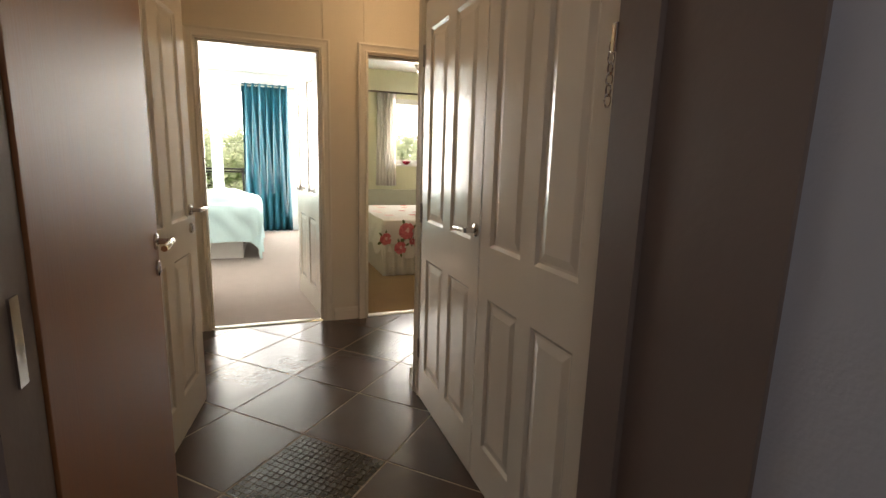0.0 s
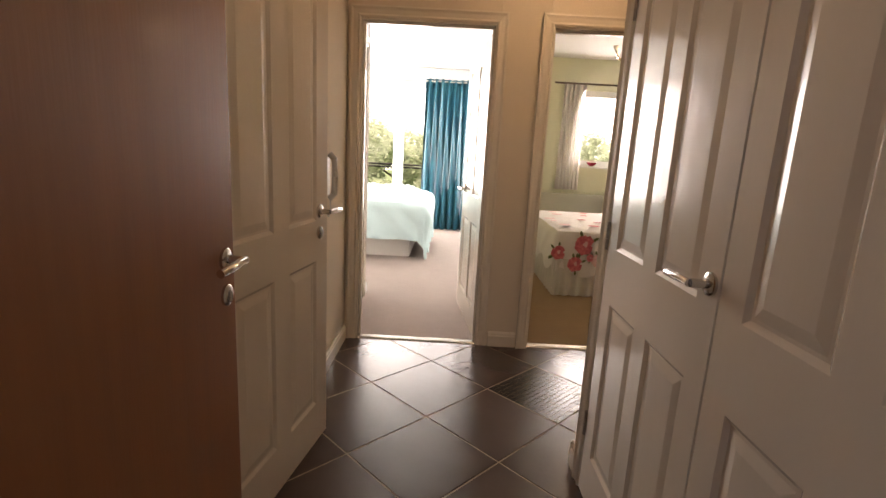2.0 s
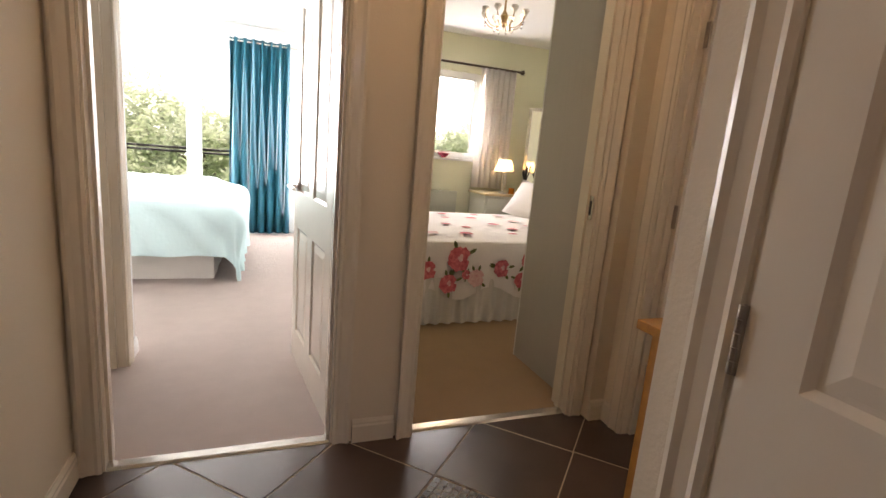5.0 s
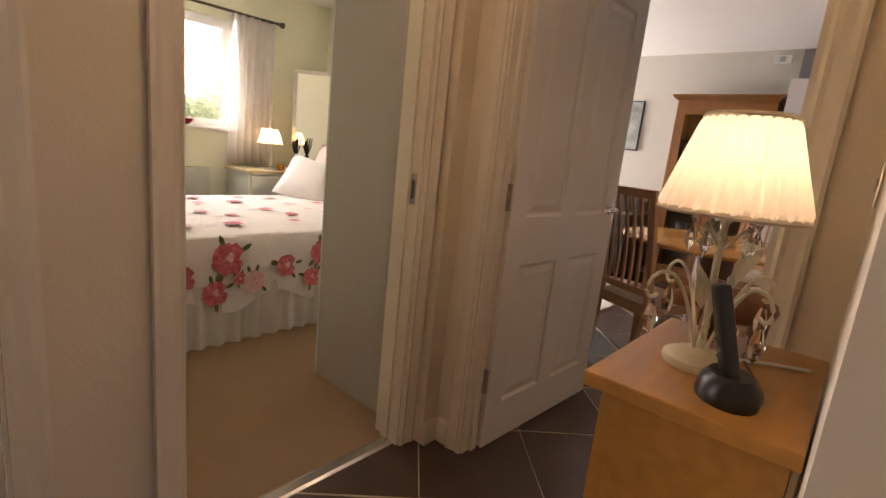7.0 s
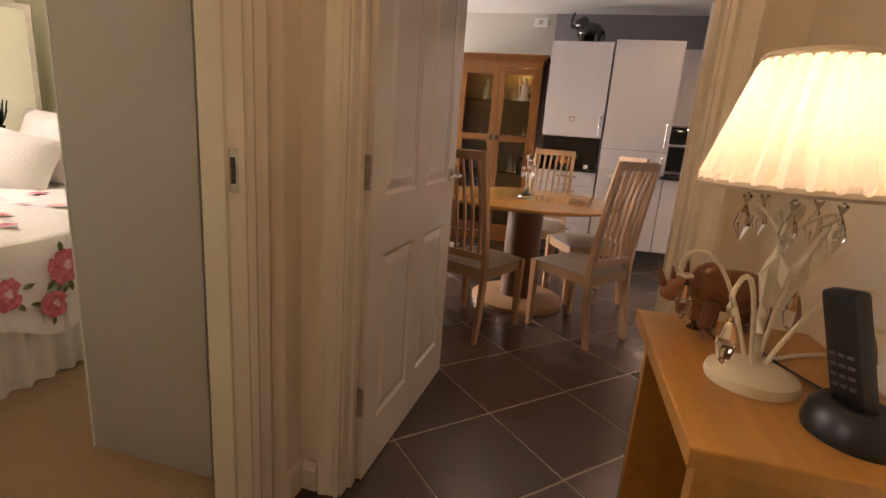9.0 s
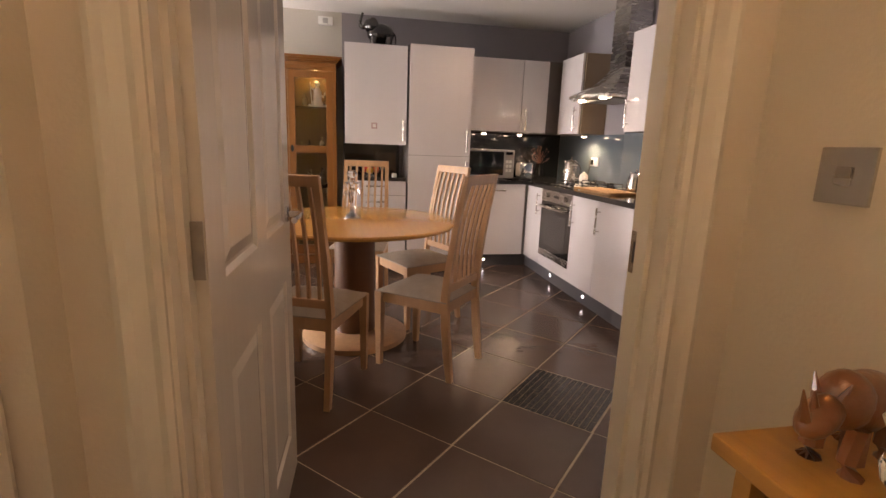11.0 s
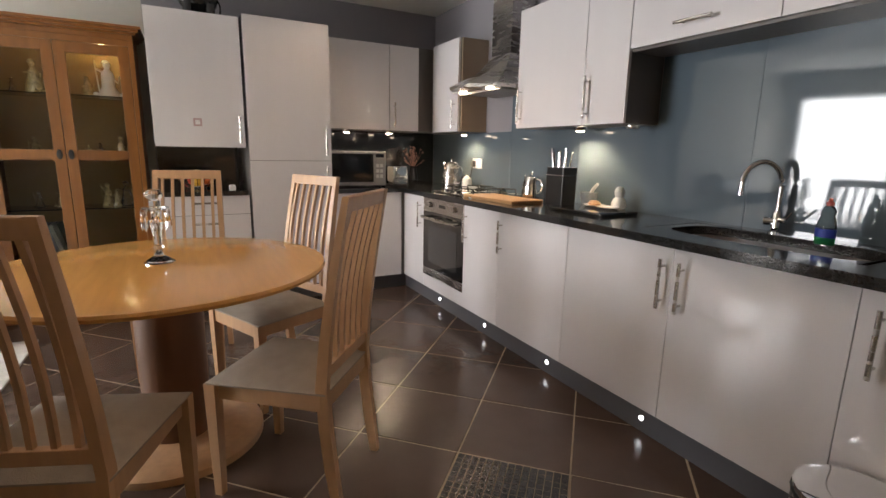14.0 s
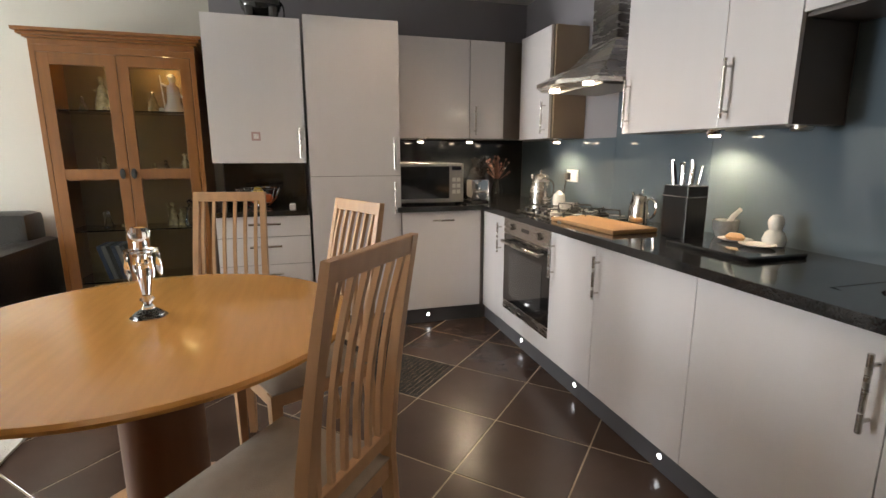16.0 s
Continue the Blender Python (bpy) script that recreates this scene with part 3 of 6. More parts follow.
SOUTH = lambda x, y=4.53: pose(x, y, 0, 0, 0, 180)
EAST = lambda y, x=6.82: pose(x, y, 0, 0, 0, -90)
GB, GW = "base cabinets", "wall cabinets"
WB = "white gloss base cabinet with bar handle"
unit("base_cabinet", SOUTH(6.82), 0.395, 0.58, 0.13, 0.86, [(0, 0.395, 0.13, 0.86, ("v", 0.34, 0.61, 0.815))], WB + ", beside the oven", GB)
unit("base_cabinet", SOUTH(5.788), 0.428, 0.58, 0.13, 0.862, [(0, 0.428, 0.13, 0.862, ("v", 0.04, 0.61, 0.815))], WB + ", beside the oven", GB)
unit("base_cabinet", SOUTH(5.36), 0.603, 0.58, 0.13, 0.862, [(0, 0.603, 0.13, 0.862, ("v", 0.03, 0.61, 0.815))], WB, GB)
unit("base_cabinet", SOUTH(4.757), 0.602, 0.58, 0.13, 0.862, [(0, 0.602, 0.13, 0.862, ("v", 0.565, 0.61, 0.815))], WB + ", under the sink", GB)
unit("base_cabinet", SOUTH(4.155), 0.603, 0.58, 0.13, 0.862, [(0, 0.603, 0.13, 0.862, ("v", 0.048, 0.61, 0.815))], WB + ", under the sink", GB)
unit("base_cabinet", SOUTH(3.552), 0.54, 0.58, 0.13, 0.862, [(0, 0.54, 0.13, 0.862, ("v", 0.06, 0.61, 0.815))], WB + ", at the door end", GB)
unit("dishwasher", EAST(5.155), 0.60, 0.60, 0.13, 0.87, [(0, 0.60, 0.13, 0.87, ("h", 0.22, 0.38, 0.80))], "built-in appliance behind a white gloss door with horizontal handle", GB, "kitchen appliance")
part("corner_post", box(B(), 6.825, 6.865, 4.535, 4.588, 0.13, 0.86), carcass, None, "dark taupe corner post between base cabinets", category="corner post")
unit("drawer_cabinet", EAST(6.38), 0.59, 0.60, 0.13, 0.87, [(0, 0.59, 0.13, 0.335, ("h", 0.2, 0.4, 0.28)), (0, 0.59, 0.335, 0.54, ("h", 0.2, 0.4, 0.48)), (0, 0.59, 0.54, 0.73, ("h", 0.2, 0.4, 0.67)), (0, 0.59, 0.73, 0.87, ("h", 0.2, 0.4, 0.82))], "white gloss cabinet with four drawers and bar handles", GB)
tallw = 0.615
unit("tall_cabinet", EAST(5.775), tallw, 0.60, 0.13, 2.14, [(0, tallw, 0.13, 1.125, ("v", tallw - 0.045, 0.86, 1.08)), (0, tallw, 1.125, 2.14, ("v", tallw - 0.045, 1.17, 1.39)), ][::-1], "tall white gloss fridge cabinet with two doors", GB)
tw = unit("wall_cabinet", EAST(6.375, 6.86), 0.585, 0.57, 1.215, 2.12, [(0, 0.585, 1.215, 2.12, ("v", 0.55, 1.25, 1.45))], "white gloss wall cabinet with a small square sticker", GW)
st = part("sticker", box(B(), 0.248, 0.303, -0.001, 0.001, 1.36, 1.415), material("sticker_pink", (0.45, 0.30, 0.30), 0.5), tw, "small square pink and grey sticker")
part("print", box(B(), 0.260, 0.291, -0.0016, -0.001, 1.372, 1.403), material("sticker_grey", (0.7, 0.66, 0.66), 0.5, var=0.3, scale=90), st, "pale printed square")
unit("wall_cabinet", EAST(5.165, 7.06), 0.595, 0.38, 1.39, 2.11, [(0, 0.595, 1.39, 2.11, None)], "white gloss wall cabinet over the microwave", GW)
unit("wall_cabinet", EAST(4.568, 7.06), 0.28, 0.38, 1.39, 2.11, [(0, 0.28, 1.39, 2.11, ("v", 0.04, 1.42, 1.63))], "narrow white gloss wall cabinet in the corner", GW)
part("corner_filler", box(B(), 7.065, 7.44, 3.94, 4.286, 1.39, 2.11), carcass, None, "dark taupe corner filler between wall cabinets", category="corner panel")
unit("wall_cabinet", SOUTH(7.0, 4.20), 0.505, 0.26, 1.38, 2.11, [(0.05, 0.505, 1.38, 2.11, ("v", 0.455, 1.41, 1.63))], "white gloss wall cabinet with taupe side beside the hood", GW)
part("side_panel", box(B(), 6.473, 6.491, 3.935, 4.175, 1.381, 2.108), material("beige_side_panel", (0.30, 0.22, 0.15), 0.35, coat=0.3), None, "beige cabinet end panel lit by the hood lamp", category="end panel")
c1 = unit("wall_cabinet", SOUTH(5.69, 4.20), 0.92, 0.26, 1.378, 2.12, [(0, 0.615, 1.378, 2.12, ("v", 0.045, 1.41, 1.64)), (0.615, 0.92, 1.378, 2.12, ("v", 0.655, 1.41, 1.64))], "white gloss double wall cabinet with bar handles", GW)
unit("wall_cabinet", SOUTH(4.768, 4.20), 0.70, 0.26, 1.735, 2.12, [(0, 0.70, 1.735, 2.12, ("h", 0.26, 0.44, 1.80))], "white gloss top box cabinet over the sink", GW)
unit("wall_cabinet", SOUTH(4.067, 4.20), 0.70, 0.26, 1.735, 2.12, [(0, 0.70, 1.735, 2.12, ("h", 0.26, 0.44, 1.80))], "white gloss top box cabinet over the sink", GW)
# plinths and their small lights
part("plinth", box(B(), 3.01, 6.90, 4.47, 4.485, 0.0, 0.128), plinth_m, None, "dark grey plinth under the long cabinets", category="plinth")
part("plinth", box(B(), 6.885, 6.90, 4.487, 6.37, 0.0, 0.128), plinth_m, None, "dark grey plinth under the back cabinets", category="plinth")


def plinth_light(at, axis):
    root = thing("plinth_light", Matrix.Translation(at), "small round white plinth light set in the plinth", "plinth light", "plinth lights")
    part("rim", lathe(B(), [(0.016, 0), (0.016, 0.003), (0.012, 0.004)], (0, 0, 0), 16, axis), polished, root, smooth=True)
    part("lens", lathe(B(), [(0.011, 0.0045), (0.0, 0.0055)], (0, 0, 0), 16, axis), ledglow, root)


for x in (6.20, 5.545, 4.90, 4.255, 3.60):
    plinth_light((x, 4.485, 0.065), (0, 1, 0))
plinth_light((6.885, 4.95, 0.065), (-1, 0, 0))
# worktops, with a hole for the sink
wt = thing("worktop", pose(0, 0, 0), "polished black granite worktop along two walls", "worktop")
ZW0, ZW1 = 0.865, 0.902
for b in ((2.99, 3.60, 3.935, 4.555), (3.60, 4.42, 4.40, 4.555), (3.60, 4.42, 3.935, 4.02), (4.42, 6.80, 3.935, 4.555), (6.80, 7.445, 3.935, 5.19)):
    part("section", box(B(), b[0], b[1], b[2], b[3], ZW0, ZW1), granite, wt)
part("worktop", box(B(), 6.80, 7.445, 5.80, 6.39, 0.872, 0.905, 0.002), granite, None, "short polished black worktop over the drawers", category="worktop")
part("upstand", box(B(), 7.435, 7.45, 5.80, 6.39, 0.905, 1.215), blackgloss, None, "black glass panel behind the short worktop", category="splashback")
sb = thing("splashback", pose(0, 0, 0), "slate blue back-painted glass splashback behind the long worktop", "splashback")
for i, (a, b) in enumerate(((3.0, 4.25), (4.252, 5.35), (5.352, 6.10), (6.102, 7.44))):
    part("glass_panel", box(B(), a, b, 3.93, 3.938, 0.902, 1.73 if b < 4.8 else (1.378 if i in (1, 3) else 1.9)), splash, sb)
part("glass_panel", box(B(), 4.252, 4.767, 3.9305, 3.9375, 1.378, 1.73), splash, sb)
part("splashback", box(B(), 7.442, 7.45, 3.94, 5.155, 0.902, 1.39), blackgloss, None, "dark glass splashback behind the microwave", category="splashback")
part("soffit", box(B(), 3.37, 4.767, 3.94, 4.18, 1.723, 1.734), carcass, None, "dark panel under the top box cabinets", category="panel")
# sink
sk = thing("sink", pose(4.01, 4.21, 0.902), "undermounted stainless steel sink with a main and a small bowl", "sink")
for cx, rx, ry, dp in ((0.12, 0.195, 0.145, 0.20), (-0.225, 0.135, 0.14, 0.14)):
    bm = B()
    rings = []
    for f, z in ((1.06, -0.062), (1.0, -0.066), (0.97, -0.09), (0.93, -dp + 0.02), (0.82, -dp), (0.0, -dp - 0.005)):
        if f == 0:
            rings.append([bm.verts.new((cx, 0, z))])
            continue
        rings.append([bm.verts.new((cx + rx * f * abs(math.cos(a)) ** 0.7 * (1 if math.cos(a) >= 0 else -1), ry * f * abs(math.sin(a)) ** 0.7 * (1 if math.sin(a) >= 0 else -1), z)) for a in [2 * math.pi * k / 32 for k in range(32)]])
    for A, C in zip(rings, rings[1:]):
        for k in range(32):
            j = (k + 1) % 32
            bm.faces.new((A[k], A[j], C[j], C[k]) if len(C) > 1 else (A[k], A[j], C[0]))
    part("bowl", bm, steel, sk, "brushed steel bowl", smooth=True)
bm = B()
rings = []
for k in range(64):
    a = 2 * math.pi * k / 64
    c_, s_ = math.cos(a), math.sin(a)
    inner = (-0.02 + 0.37 * abs(c_) ** 0.55 * (1 if c_ >= 0 else -1), 0.168 * abs(s_) ** 0.55 * (1 if s_ >= 0 else -1))
    f = min(0.41 / max(abs(c_), 1e-6), 0.19 / max(abs(s_), 1e-6))
    outer = (0.01 + min(0.40, max(-0.40, f * c_)), min(0.189, max(-0.189, f * s_)))
    rings.append([bm.verts.new((*outer, -0.001)), bm.verts.new((*inner, -0.001)), bm.verts.new((*inner, -0.04))])
for k in range(64):
    A, C = rings[k], rings[(k + 1) % 64]
    bm.faces.new((A[0], C[0], C[1], A[1]))
    bm.faces.new((A[1], C[1], C[2], A[2]))
part("rim", bm, granite, sk, "black granite cut round the bowls")
bm = B()
rings = []
for k in range(64):
    a = 2 * math.pi * k / 64
    c_, s_ = math.cos(a), math.sin(a)
    rings.append([bm.verts.new((-0.02 + rx * abs(c_) ** 0.55 * (1 if c_ >= 0 else -1), ry * abs(s_) ** 0.55 * (1 if s_ >= 0 else -1), z)) for rx, ry, z in ((0.39, 0.185, -0.040), (0.355, 0.155, -0.044), (0.34, 0.14, -0.075))])
for k in range(64):
    A, C = rings[k], rings[(k + 1) % 64]
    for q in (0, 1):
        bm.faces.new((A[q], C[q], C[q + 1], A[q + 1]))
part("flange", bm, steel, sk, "brushed steel flange under the granite", smooth=True)
tap = thing("tap", pose(4.08, 3.99, 0.902), "chrome swan-neck mixer tap with side lever", "tap")
bm = B()
lathe(bm, [(0.026, 0), (0.026, 0.006), (0.019, 0.012), (0.019, 0.085), (0.014, 0.095)], seg=20)
part("base", bm, polished, tap, smooth=True)
bm = B()
tube(bm, [(0, 0, 0.09), (0, 0, 0.20)] + [(0.0 + 0.085 * (1 - math.cos(a)) * 0.6, 0.085 * (1 - math.cos(a)) * 0.66, 0.20 + 0.10 * math.sin(a)) for a in [q * math.pi / 12 for q in range(1, 13)]] + [(0.102, 0.112, 0.155)], 0.0115, 14)
part("spout", bm, polished, tap, smooth=True)
bm = B()
tube(bm, [(0, 0, 0.055), (-0.05, 0.02, 0.06)], 0.012, 10)
tube(bm, [(-0.045, 0.02, 0.06), (-0.075, 0.04, 0.10)], 0.005, 8)
tube(bm, [(0.0, 0, 0.05), (0.042, 0.02, 0.05)], 0.018, 12)
part("lever", bm, polished, tap, smooth=True)
# washing-up liquid
ws = thing("soap_bottle", pose(3.84, 4.12, 0.902), "clear bottle of green washing-up liquid with a blue label", "bottle")
part("bottle", lathe(B(), [(0.0, 0), (0.031, 0), (0.033, 0.015), (0.033, 0.07), (0.027, 0.095), (0.022, 0.11), (0.025, 0.125), (0.018, 0.14), (0.010, 0.146), (0.0, 0.146)], squash=(1, 0.65)), glass("clear_bottle", (0.92, 0.97, 0.93), 0.03, 1.3), ws, smooth=True)
part("liquid", lathe(B(), [(0.0, 0.003), (0.028, 0.003), (0.030, 0.015), (0.030, 0.062), (0.0, 0.062)], squash=(1, 0.62)), material("green_soap", (0.03, 0.42, 0.16), 0.15), ws, "green liquid in the lower half", smooth=True)
part("cap", lathe(B(), [(0.012, 0.147), (0.012, 0.160), (0.006, 0.164), (0.006, 0.174), (0.0, 0.174)]), material("red_cap", (0.5, 0.06, 0.04), 0.3), ws, "orange-red cap", smooth=True)
part("label", lathe(B(), [(0.0345, 0.03), (0.0345, 0.062)], squash=(1, 0.66)), material("blue_label", (0.03, 0.06, 0.35), 0.3), ws, "dark blue oval label")
# oven
ov = thing("oven", SOUTH(6.424), "stainless steel built-in single oven with black glass door", "oven")
part("body", box(B(), 0.001, 0.639, 0.02, 0.56, 0.135, 0.862), blackmatt, ov)
cp = part("control_panel", box(B(), 0.002, 0.638, -0.006, 0.02, 0.755, 0.860, 0.002), steel, ov, "brushed steel control panel")
for x in (0.13, 0.51):
    part("knob", lathe(B(), [(0.021, 0), (0.019, 0.018), (0.0, 0.019)], (x, -0.006, 0.81), 18, (0, -1, 0)), steel, cp, smooth=True)
part("display", box(B(), 0.27, 0.37, -0.0075, -0.006, 0.80, 0.822), blackgloss, cp, "small black clock display")
dr = part("door", box(B(), 0.002, 0.638, -0.004, 0.02, 0.30, 0.752, 0.002), blackgloss, ov, "black glass oven door")
part("frame", box(B(), 0.002, 0.638, -0.0045, 0.02, 0.235, 0.298, 0.002), steel, ov, "brushed steel lower panel")
part("filler_panel", box(B(), 0.002, 0.638, 0.0, 0.0195, 0.131, 0.232, 0.001), unitwhite, ov, "white gloss filler panel under the oven")
part("window", box(B(), 0.09, 0.55, -0.0055, -0.004, 0.35, 0.65), material("oven_window", (0.05, 0.05, 0.052), 0.08, coat=0.5), dr, "dark grey oven window")
bm = B()
tube(bm, [(0.06 + 0.52 * k / 10, -0.045 - 0.012 * math.sin(math.pi * k / 10), 0.712) for k in range(11)], 0.012, 10)
tube(bm, [(0.07, -0.004, 0.712), (0.07, -0.045, 0.712)], 0.009, 8)
tube(bm, [(0.57, -0.004, 0.712), (0.57, -0.045, 0.712)], 0.009, 8)
part("handle", bm, steel, dr, "curved steel bar handle", smooth=True)
# hob
hb = thing("gas_hob", pose(6.09, 4.23, 0.902), "black gas hob with cast pan supports", "hob")
part("plate", box(B(), -0.29, 0.29, -0.24, 0.24, 0.0, 0.012, 0.004), steel, hb, "stainless steel hob plate")
for x, y in ((-0.15, -0.11), (0.15, -0.11), (-0.15, 0.12), (0.15, 0.12)):
    part("burner", lathe(B(), [(0.045, 0.012), (0.045, 0.022), (0.03, 0.024), (0.03, 0.032), (0, 0.033)], (x, y, 0), 20), blackmatt, hb, smooth=True)
    bm = B()
    for a in range(4):
        c_, s_ = math.cos(a * math.pi / 2 + 0.785), math.sin(a * math.pi / 2 + 0.785)
        tube(bm, [(x + c_ * 0.12, y + s_ * 0.10, 0.012), (x + c_ * 0.115, y + s_ * 0.096, 0.05), (x + c_ * 0.03, y + s_ * 0.03, 0.05)], 0.005, 6)
    tube(bm, [(x + 0.035 * math.cos(q * math.pi / 6), y + 0.035 * math.sin(q * math.pi / 6), 0.048) for q in range(13)], 0.004, 6)
    part("pan_support", bm, blackmatt, hb, smooth=True)
for k in range(4):
    part("knob", lathe(B(), [(0.016, 0.012), (0.015, 0.034), (0, 0.035)], (-0.05 + k * 0.085, 0.205, 0), 14), blackmatt, hb, smooth=True)
# hood
hd = thing("cooker_hood", pose(5.99, 3.94, 0), "brushed steel chimney cooker hood over the hob", "cooker hood")
bm = B()
lo = [(-0.29, 0.0, 1.645), (0.29, 0.0, 1.645), (0.29, 0.42, 1.645), (0.11, 0.555, 1.645), (-0.11, 0.555, 1.645), (-0.29, 0.42, 1.645)]
mid_ = [(x, y, z + 0.022) for x, y, z in lo]
hi = [(-0.12, 0.0, 1.90), (0.12, 0.0, 1.90), (0.12, 0.20, 1.90), (0.05, 0.201, 1.90), (-0.05, 0.201, 1.90), (-0.12, 0.20, 1.90)]
md2 = [((a[0] + b[0]) / 2 * 0.94, (a[1] + b[1]) / 2 * 0.95, 1.765) for a, b in zip(mid_, hi)]
R_ = [[bm.verts.new(p) for p in r] for r in (lo, mid_, md2, hi)]
for A, C in zip(R_, R_[1:]):
    for k in range(6):
        bm.faces.new((A[k], A[(k + 1) % 6], C[(k + 1) % 6], C[k]))
bm.faces.new(R_[0][::-1])
bm.faces.new(R_[3])
part("canopy", bm, steel, hd, "flared steel canopy")
part("chimney", box(B(), -0.12, 0.12, 0.0, 0.20, 1.90, CEIL - 0.001), steel, hd)
part("grease_filter", box(B(), -0.25, 0.25, 0.05, 0.36, 1.636, 1.644), material("filter_mesh", (0.28, 0.27, 0.26), 0.4, metal=1, scale=200, bump=0.5, bscale=300), hd)
for x in (-0.18, 0.18):
    part("lamp_lens", lathe(B(), [(0.030, 1.644), (0.028, 1.636), (0.0, 1.634)], (x, 0.40, 0), 16), bulbglow, hd, "lit round hood lamp")
    spot("hood_light", (5.99 + x, 4.34, 1.625), 5, (1, 0.80, 0.55), 110)


def downlight(at, axis=(0, 0, -1), power=4):
    root = thing("cabinet_light", Matrix.Translation(at), "round chrome under-cabinet spotlight, lit warm", "cabinet light", "under-cabinet lights")
    part("housing", lathe(B(), [(0.038, 0), (0.036, 0.014), (0.030, 0.022), (0.026, 0.020)], (0, 0, 0), 20, axis), polished, root, smooth=True)
    part("lens", lathe(B(), [(0.024, 0.0205), (0.022, 0.028), (0, 0.030)], (0, 0, 0), 16, axis), bulbglow, root)
    spot("cabinet_spot", (at[0], at[1], at[2] - 0.034), power * 2.4, (1, 0.80, 0.55), 150)


for at in ((7.20, 4.92, 1.39), (7.20, 4.52, 1.39), (6.62, 4.06, 1.38), (5.22, 4.06, 1.378)):
    downlight(at)
dl = thing("cabinet_light", pose(4.83, 4.06, 1.3775), "round unlit under-cabinet spotlight", "cabinet light", "under-cabinet lights")
part("housing", lathe(B(), [(0.036, 0), (0.036, 0.012), (0.028, 0.02), (0, 0.018)], (0, 0, 0), 20, (0, 0, -1)), steel, dl, smooth=True)
# microwave
mw = thing("microwave", EAST(5.15, 6.95), "silver microwave oven with dark glass door", "microwave")
part("case", box(B(), 0, 0.50, 0.0, 0.36, 0.915, 1.205, 0.006), material("silver_plastic", (0.42, 0.41, 0.40), 0.3, metal=0.6), mw)
part("door", box(B(), 0.015, 0.385, -0.006, 0.0, 0.945, 1.185, 0.002), blackgloss, mw, "dark glass door")

cpm = part("control_panel", box(B(), 0.395, 0.49, -0.004, 0.0, 0.93, 1.195, 0.002), MATS["silver_plastic"], mw, "silver keypad panel")
part("display", box(B(), 0.405, 0.48, -0.006, -0.004, 1.155, 1.185), blackgloss, cpm)
for q in range(6):
    part("button", box(B(), 0.408 + (q % 2) * 0.036, 0.436 + (q % 2) * 0.036, -0.0055, -0.004, 0.98 + (q // 2) * 0.045, 1.01 + (q // 2) * 0.045), whiteplastic, cpm)
for x in (0.04, 0.46):
    for y in (0.04, 0.32):
        part("foot", lathe(B(), [(0.014, 0.902), (0.014, 0.916)], (x, y, 0), 10), blackmatt, mw)


def spout_kettle(name, at, r, h, mat, label, deg=0):
    k = thing(name, at @ pose(0, 0, 0, 0, 0, deg), label, name.replace("_", " "))
    part("body", lathe(B(), [(0, 0), (r, 0), (r * 1.02, h * 0.1), (r * 0.97, h * 0.5), (r * 0.78, h * 0.86), (r * 0.74, h * 0.9)], seg=28), mat, k, smooth=True)
    ld = part("lid", lathe(B(), [(r * 0.75, h * 0.9), (r * 0.5, h * 0.97), (r * 0.1, h), (r * 0.1, h * 1.06), (r * 0.16, h * 1.1), (0, h * 1.13)], seg=20), mat, k, smooth=True)
    bm = B()
    tube(bm, bezier((r * 0.7, 0, h * 0.82), (r * 1.9, 0, h * 0.9), (r * 1.9, 0, h * 0.3), (r * 0.95, 0, h * 0.22)), 0.006, 8)
    part("handle", bm, mat, k, smooth=True)
    bm = B()
    tube(bm, [(-r * 0.75, 0, h * 0.62), (-r * 1.2, 0, h * 0.95)], 0.016, 10, 0.008)
    part("spout", bm, mat, k, smooth=True)
    return k


W0 = 0.902
spout_kettle("coffee_pot", pose(5.66, 4.06, W0), 0.068, 0.17, polished, "polished steel coffee pot with lid and handle", 180)
kt = spout_kettle("kettle", pose(6.72, 4.12, W0), 0.078, 0.23, steel, "brushed steel electric kettle with black handle", 200)
for c in kt.children:
    if c.name.startswith("handle"):
        c.data.materials[0] = blackmatt
kb = thing("knife_block", pose(5.25, 4.16, W0), "black knife block holding steel-handled knives", "knife block")
part("block", box(B(), -0.075, 0.075, -0.055, 0.055, 0.0, 0.235, 0.006), blackmatt, kb)
part("band", box(B(), -0.0765, 0.0765, -0.0565, 0.0565, 0.185, 0.189), steel, kb, "thin steel band")
for q in range(6):
    x = -0.058 + q * 0.023
    bm = B()
    box(bm, -0.007, 0.007, -0.011, 0.011, 0.0, 0.10 + 0.012 * (q % 3), 0.003, Matrix.Translation((x, 0.012 * ((q % 2) * 2 - 1), 0.225)) @ Matrix.Rotation(0.08 * (q - 2.5), 4, "Y"))
    part("knife_handle", bm, blackmatt if q == 4 else polished, kb, "black knife handle" if q == 4 else "steel knife handle")
cb = part("chopping_board", box(B(), -0.27, 0.27, -0.13, 0.13, 0, 0.022, 0.006, Matrix.Rotation(0.05, 4, "Z")), board, None, "wooden chopping board lying beside the hob", category="chopping board")
cb.location = (5.64, 4.33, W0)
mt = thing("mortar", pose(5.12, 4.05, W0), "grey marble mortar with a white pestle", "mortar")
marble = material("grey_marble", (0.30, 0.31, 0.31), 0.25, var=0.35, scale=25, coat=0.3)
part("bowl", lathe(B(), [(0, 0), (0.038, 0), (0.034, 0.012), (0.05, 0.05), (0.054, 0.09), (0.046, 0.09), (0.035, 0.04), (0, 0.025)], seg=26), marble, mt, smooth=True)
bm = B()
tube(bm, [(0.01, 0, 0.035), (-0.05, 0.015, 0.115), (-0.085, 0.02, 0.145)], 0.014, 10, 0.009)
